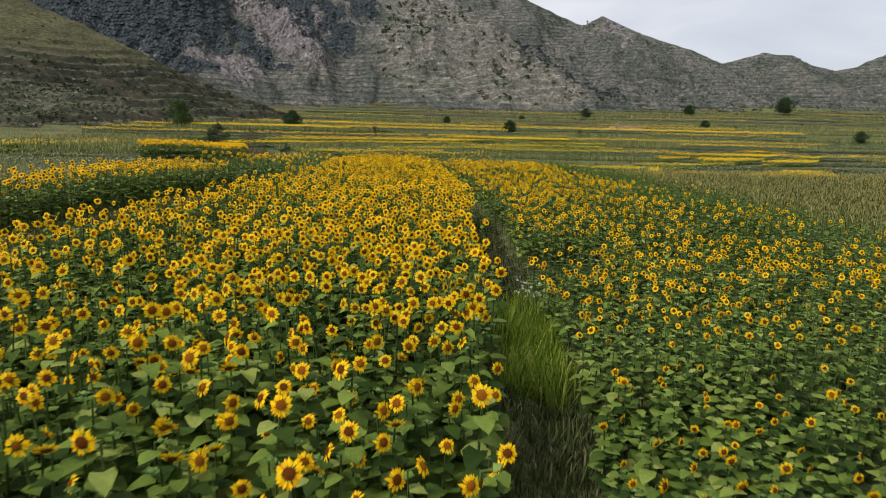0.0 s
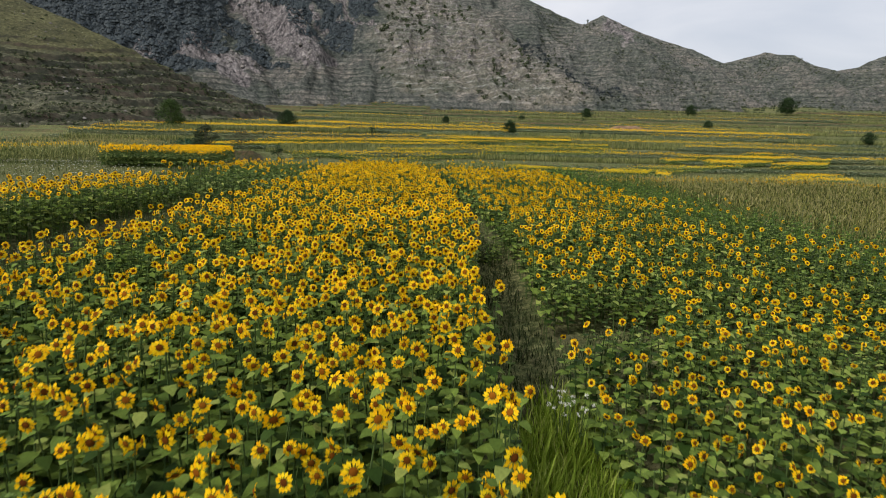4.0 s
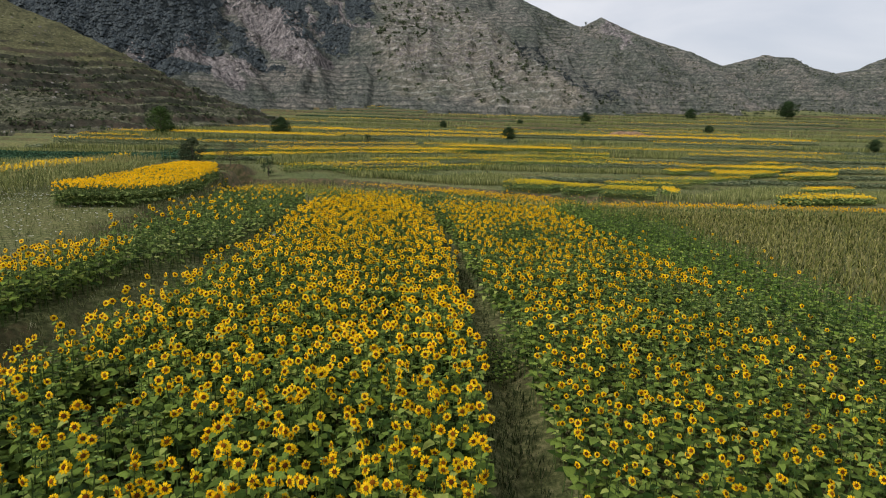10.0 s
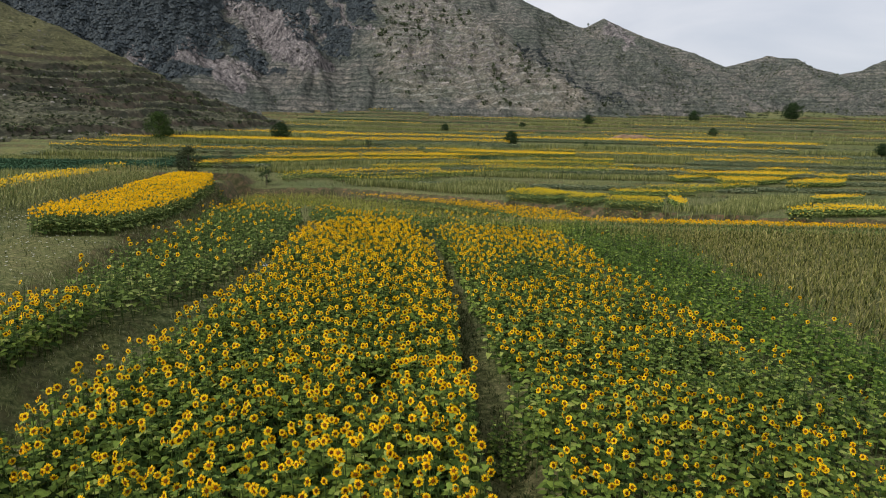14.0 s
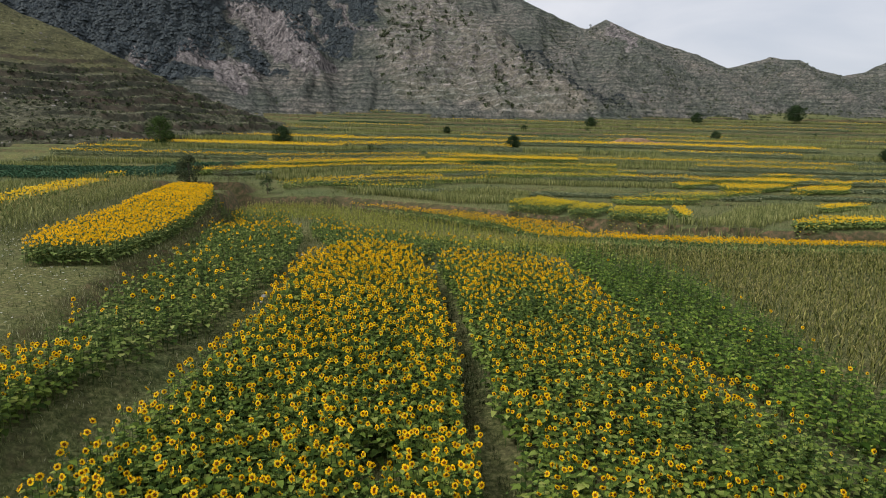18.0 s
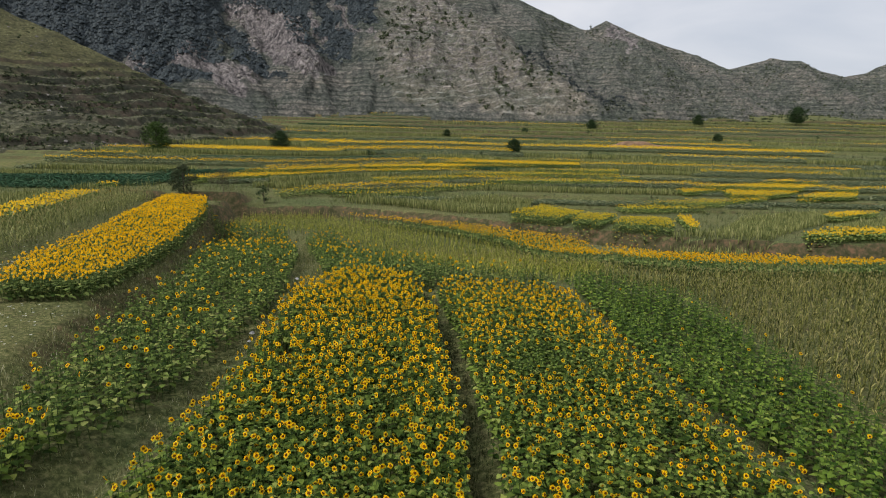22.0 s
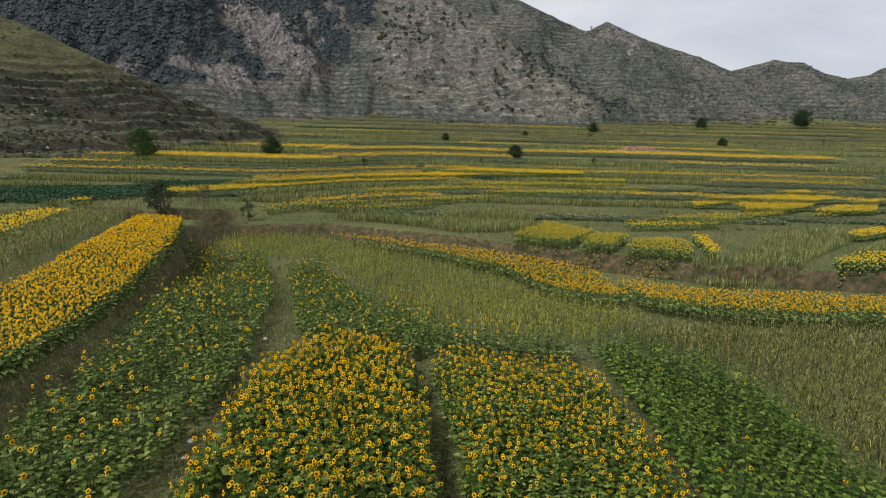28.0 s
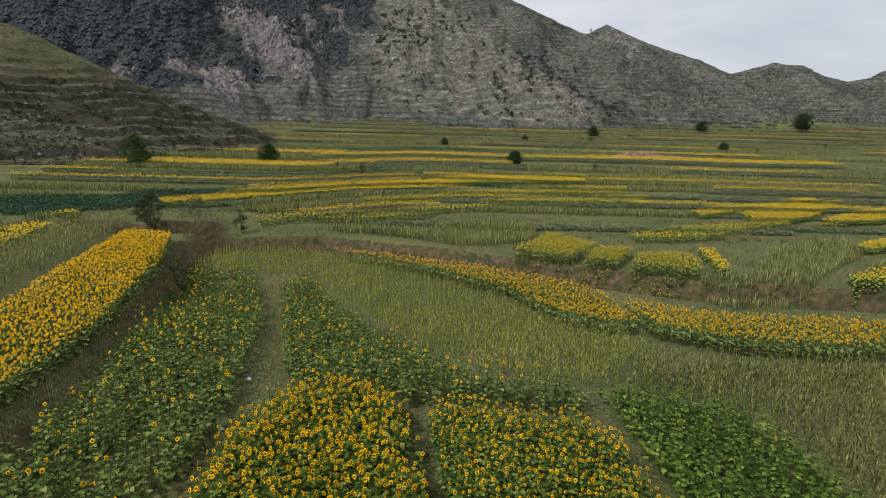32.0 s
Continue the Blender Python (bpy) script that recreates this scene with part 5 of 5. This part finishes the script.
planted("path_grass", TUFT, fx, fy, [WEED], "trampled grass along the path, coloured dark for the shade between the fields", "grass", (0.4, 1.1))
fx, fy = sown([(1.05, 8.4), (2.1, 8.4), (2.4, 10.5), (2.6, 13.4), (1.8, 14.6), (1.25, 12.4)], 0.27)
planted("tall_grass", TALL_TUFT, fx, fy, [GRASS_LUSH], "tall bright green grass clump on the path", "grass", (0.7, 1.1))
fx, fy = sown([(0.4, 1.6), (2.4, 1.6), (2.4, 8.2), (0.8, 8.2)], 0.2)
planted("path_grass", TUFT, fx, fy, [GRASS], "green grass where the path widens", "grass", (0.8, 1.5))
fx, fy = sown([(1.25, 24.2), (2.1, 24.0), (2.1, 26.3), (1.3, 26.3)], 0.26)
planted("path_weeds", BUDS, fx, fy, [STEM, LEAF, PETAL, DISC, SEPAL], "dark leafy weeds on the path", "weeds", (0.4, 0.7))
DITCH = [(-11.7, 0), (-9.9, 0), (-9.6, 12), (-9.4, 19), (-9.0, 25), (-8.45, 30), (-8.1, 36), (-8.25, 40), (-8.6, 46), (-8.85, 50), (-8.3, 53.4), (-7.4, 55.4), (-8.6, 58), (-10.4, 64), (-13.2, 74), (-17.4, 89), (-18.7, 86), (-14.2, 72), (-11.5, 60), (-10.4, 54), (-10.1, 49), (-10.1, 44), (-9.9, 38), (-10.6, 33.6), (-11.6, 32.6), (-11.7, 20)]
fx, fy = sown(DITCH, 0.27)
planted("ditch_grass", TUFT, fx, fy, [GRASS_DITCH], "pale dry grass in the ditch beside the sunflowers", "grass", (0.4, 1.0))
fx, fy = sown([(-16.6, 0), (-14.6, 0), (-14.5, 32), (-14.9, 36), (-15.9, 40.5), (-17.4, 50), (-20.1, 62.5), (-26.4, 84), (-30.6, 97), (-33, 98.5), (-28, 85.5), (-21.8, 64), (-19.2, 50), (-17.6, 42), (-16.4, 34)], 0.26)
planted("bank_grass", TUFT, fx, fy, [GRASS_DITCH], "grey-green grass on the terrace bank", "grass", (0.5, 1.2))
TERRACE_GRASS = [(-60, 4), (-16.6, 4), (-16.4, 34), (-17.6, 42), (-18.6, 45), (-23.4, 44.4), (-27.6, 53), (-31, 66), (-35, 66), (-35, 47), (-60, 47)]
fx, fy = sown(TERRACE_GRASS, 0.6)
planted("grass_terrace", HILL_TUFT, fx, fy, [GRASS], "short green grass on the fallow terrace", "grass", (0.7, 1.4))
fx, fy = thinned(*sown(TERRACE_GRASS, 0.4), 0.3)
BLOOM = [packed([((np.array([(0.00, 0.00, 0.03), (0.01, 0.00, 0.41), (-0.01, 0.00, 0.41)]), np.array([(0, 1, 2)])), 0)] + [(turned((np.array([(0.00, 0.00, 0.41), (0.07, 0.04, 0.45), (0.07, -0.04, 0.45)]), np.array([(0, 1, 2)])), 1.3 * k), 1) for k in range(5)]) for _ in range(2)]
planted("wild_flowers", BLOOM, fx, fy, [STEM, BLOOM_WHITE], "small white wild flowers in the fallow grass", "wild flowers", (0.45, 0.8))
fx, fy = scattered(-81, 101, 59, 146, 7000, lambda x, y, z: np.where(np.abs(y - gully_line(x) + 1) > 4, 1.0, 0.55) * ~(inside(MAIZE_BACK, x, y) | inside(YELLOW_KNOLL, x, y) | inside(STRIP, x, y)))
planted("meadow_grass", VERGE, fx, fy, [GRASS], "rough green grass and weeds between the fields", "grass", (1.0, 2.2))


# ---- the nearest sunflowers, plant by plant ----
def part(name, shape, mat, parent, label=""):
    me = bpy.data.meshes.new(name)
    fill(me, shape[0], shape[1])
    me.polygons.foreach_set("use_smooth", np.ones(len(me.polygons), bool))
    me.materials.append(mat)
    ob = new(name, me)
    ob.parent = parent
    if label:
        ob["label"] = label
    return ob


def sunflower(label, **kw):
    """One sunflower with its stem, leaves and head (petals, disc and green back)."""
    root = tagged(new("sunflower"), label, "sunflower", "sunflowers by the path")
    root.empty_display_size = 0.2
    stem, blades, ray, disc, back = sunflower_shape(fine=True, **kw)
    open_head = kw.get("blooming", True)
    part("stem", stem, STEM, root)
    for b in blades:
        part("leaf", b, LEAF, root)
    head = part("flower_head", ray, PETAL if open_head else SEPAL, root, "ring of yellow petals" if open_head else "faded green head")
    part("disc", disc, DISC if open_head else SEPAL, head, "brown seed disc" if open_head else "")
    part("flower_back", back, SEPAL, head, "green sepals")
    return root


def stand(models, places, size):
    for k, (x, y) in enumerate(places):
        m = models[int(rng.integers(0, len(models)))]
        s = rng.uniform(*size)
        z = float(ground_height(np.array([x]), np.array([y]))[0])
        at = pose(x, y, z, rng.normal(0, 3), rng.normal(0, 3), rng.normal(0, 24)) @ Matrix.Diagonal((s, s, s, 1))
        if m.get("placed"):
            copy_thing(m, at)
        else:
            m["placed"] = 1
            m.matrix_basis = at


tall = [sunflower("tall sunflower with open yellow head and broad green leaves", height=h, tilt=t, head=0.079, leaf=0.25, petals=21, ratio=0.44, leaves=12) for h, t in ((1.5, 22), (1.4, 10), (1.56, 2), (1.45, 36), (1.5, 28), (1.38, 16))]
tall += [sunflower("tall sunflower with nodding yellow head", height=1.5, tilt=-48, head=0.088, leaf=0.26, petals=21, leaves=12), sunflower("tall leafy sunflower with a hanging green head", height=1.4, tilt=-75, blooming=False, leaf=0.26, leaves=12), sunflower("leafy sunflower with a hanging green head", height=1.3, tilt=-70, blooming=False, leaf=0.27, leaves=13), sunflower("leafy sunflower with a closed green head", height=1.34, tilt=-60, blooming=False, leaf=0.26, leaves=12)]
short = [sunflower("leafy sunflower with small yellow head", height=h, tilt=t, head=0.082, petals=19, leaves=13, leaf=0.26, ratio=0.46) for h, t in ((1.3, 14), (1.2, 4), (1.36, -14))]
short += [sunflower("leafy green sunflower with a hanging faded head", height=h, tilt=-75, blooming=False, leaves=13, leaf=0.26) for h in (1.3, 1.15, 1.22)]
stand(tall, near_left, (0.88, 1.1))
stand(short, near_right, (0.76, 0.96))

# ---- white thistles on the path and stones by the ditch ----
fx, fy = sown([(1.85, 12.6), (2.25, 12.6), (2.25, 13.3), (1.85, 13.3)], 0.2)
THISTLE = []
for _ in range(3):
    shapes = []
    for k in range(4):
        ex, ey, ez = rng.uniform(-0.12, 0.12), rng.uniform(-0.12, 0.12), rng.uniform(0.7, 1.0)
        shapes.append((tube([(0, 0, -0.05), (ex * 0.4, ey * 0.4, ez * 0.6), (ex, ey, ez)], [0.008, 0.006, 0.004], 3), 0))
        v, f, _ = leaf_puff_packed(0.035, 14, 0.018)
        shapes.append(((v + (ex, ey, ez + 0.02), f), 1))
    THISTLE.append(packed(shapes))
planted("white_thistle", THISTLE, fx[:5], fy[:5], [STEM, BLOOM_WHITE], "white flowering thistle among the path grass", "weeds", (0.85, 1.1))
for x, y, s in ((-10.0, 45.6, 0.15), (-10.2, 52.4, 0.11), (-10.9, 58.6, 0.13), (-9.7, 44.2, 0.09)):
    v, tri, _ = stone_packed()
    me = bpy.data.meshes.new("stone")
    fill(me, v * s, tri)
    me.materials.append(PALE_STONE)
    ob = tagged(new("stone", me), "pale limestone lump lying in the ditch grass", "stone", "stones in the ditch")
    ob.location = (x, y, float(ground_height(np.array([x]), np.array([y]))[0]) + 0.05)
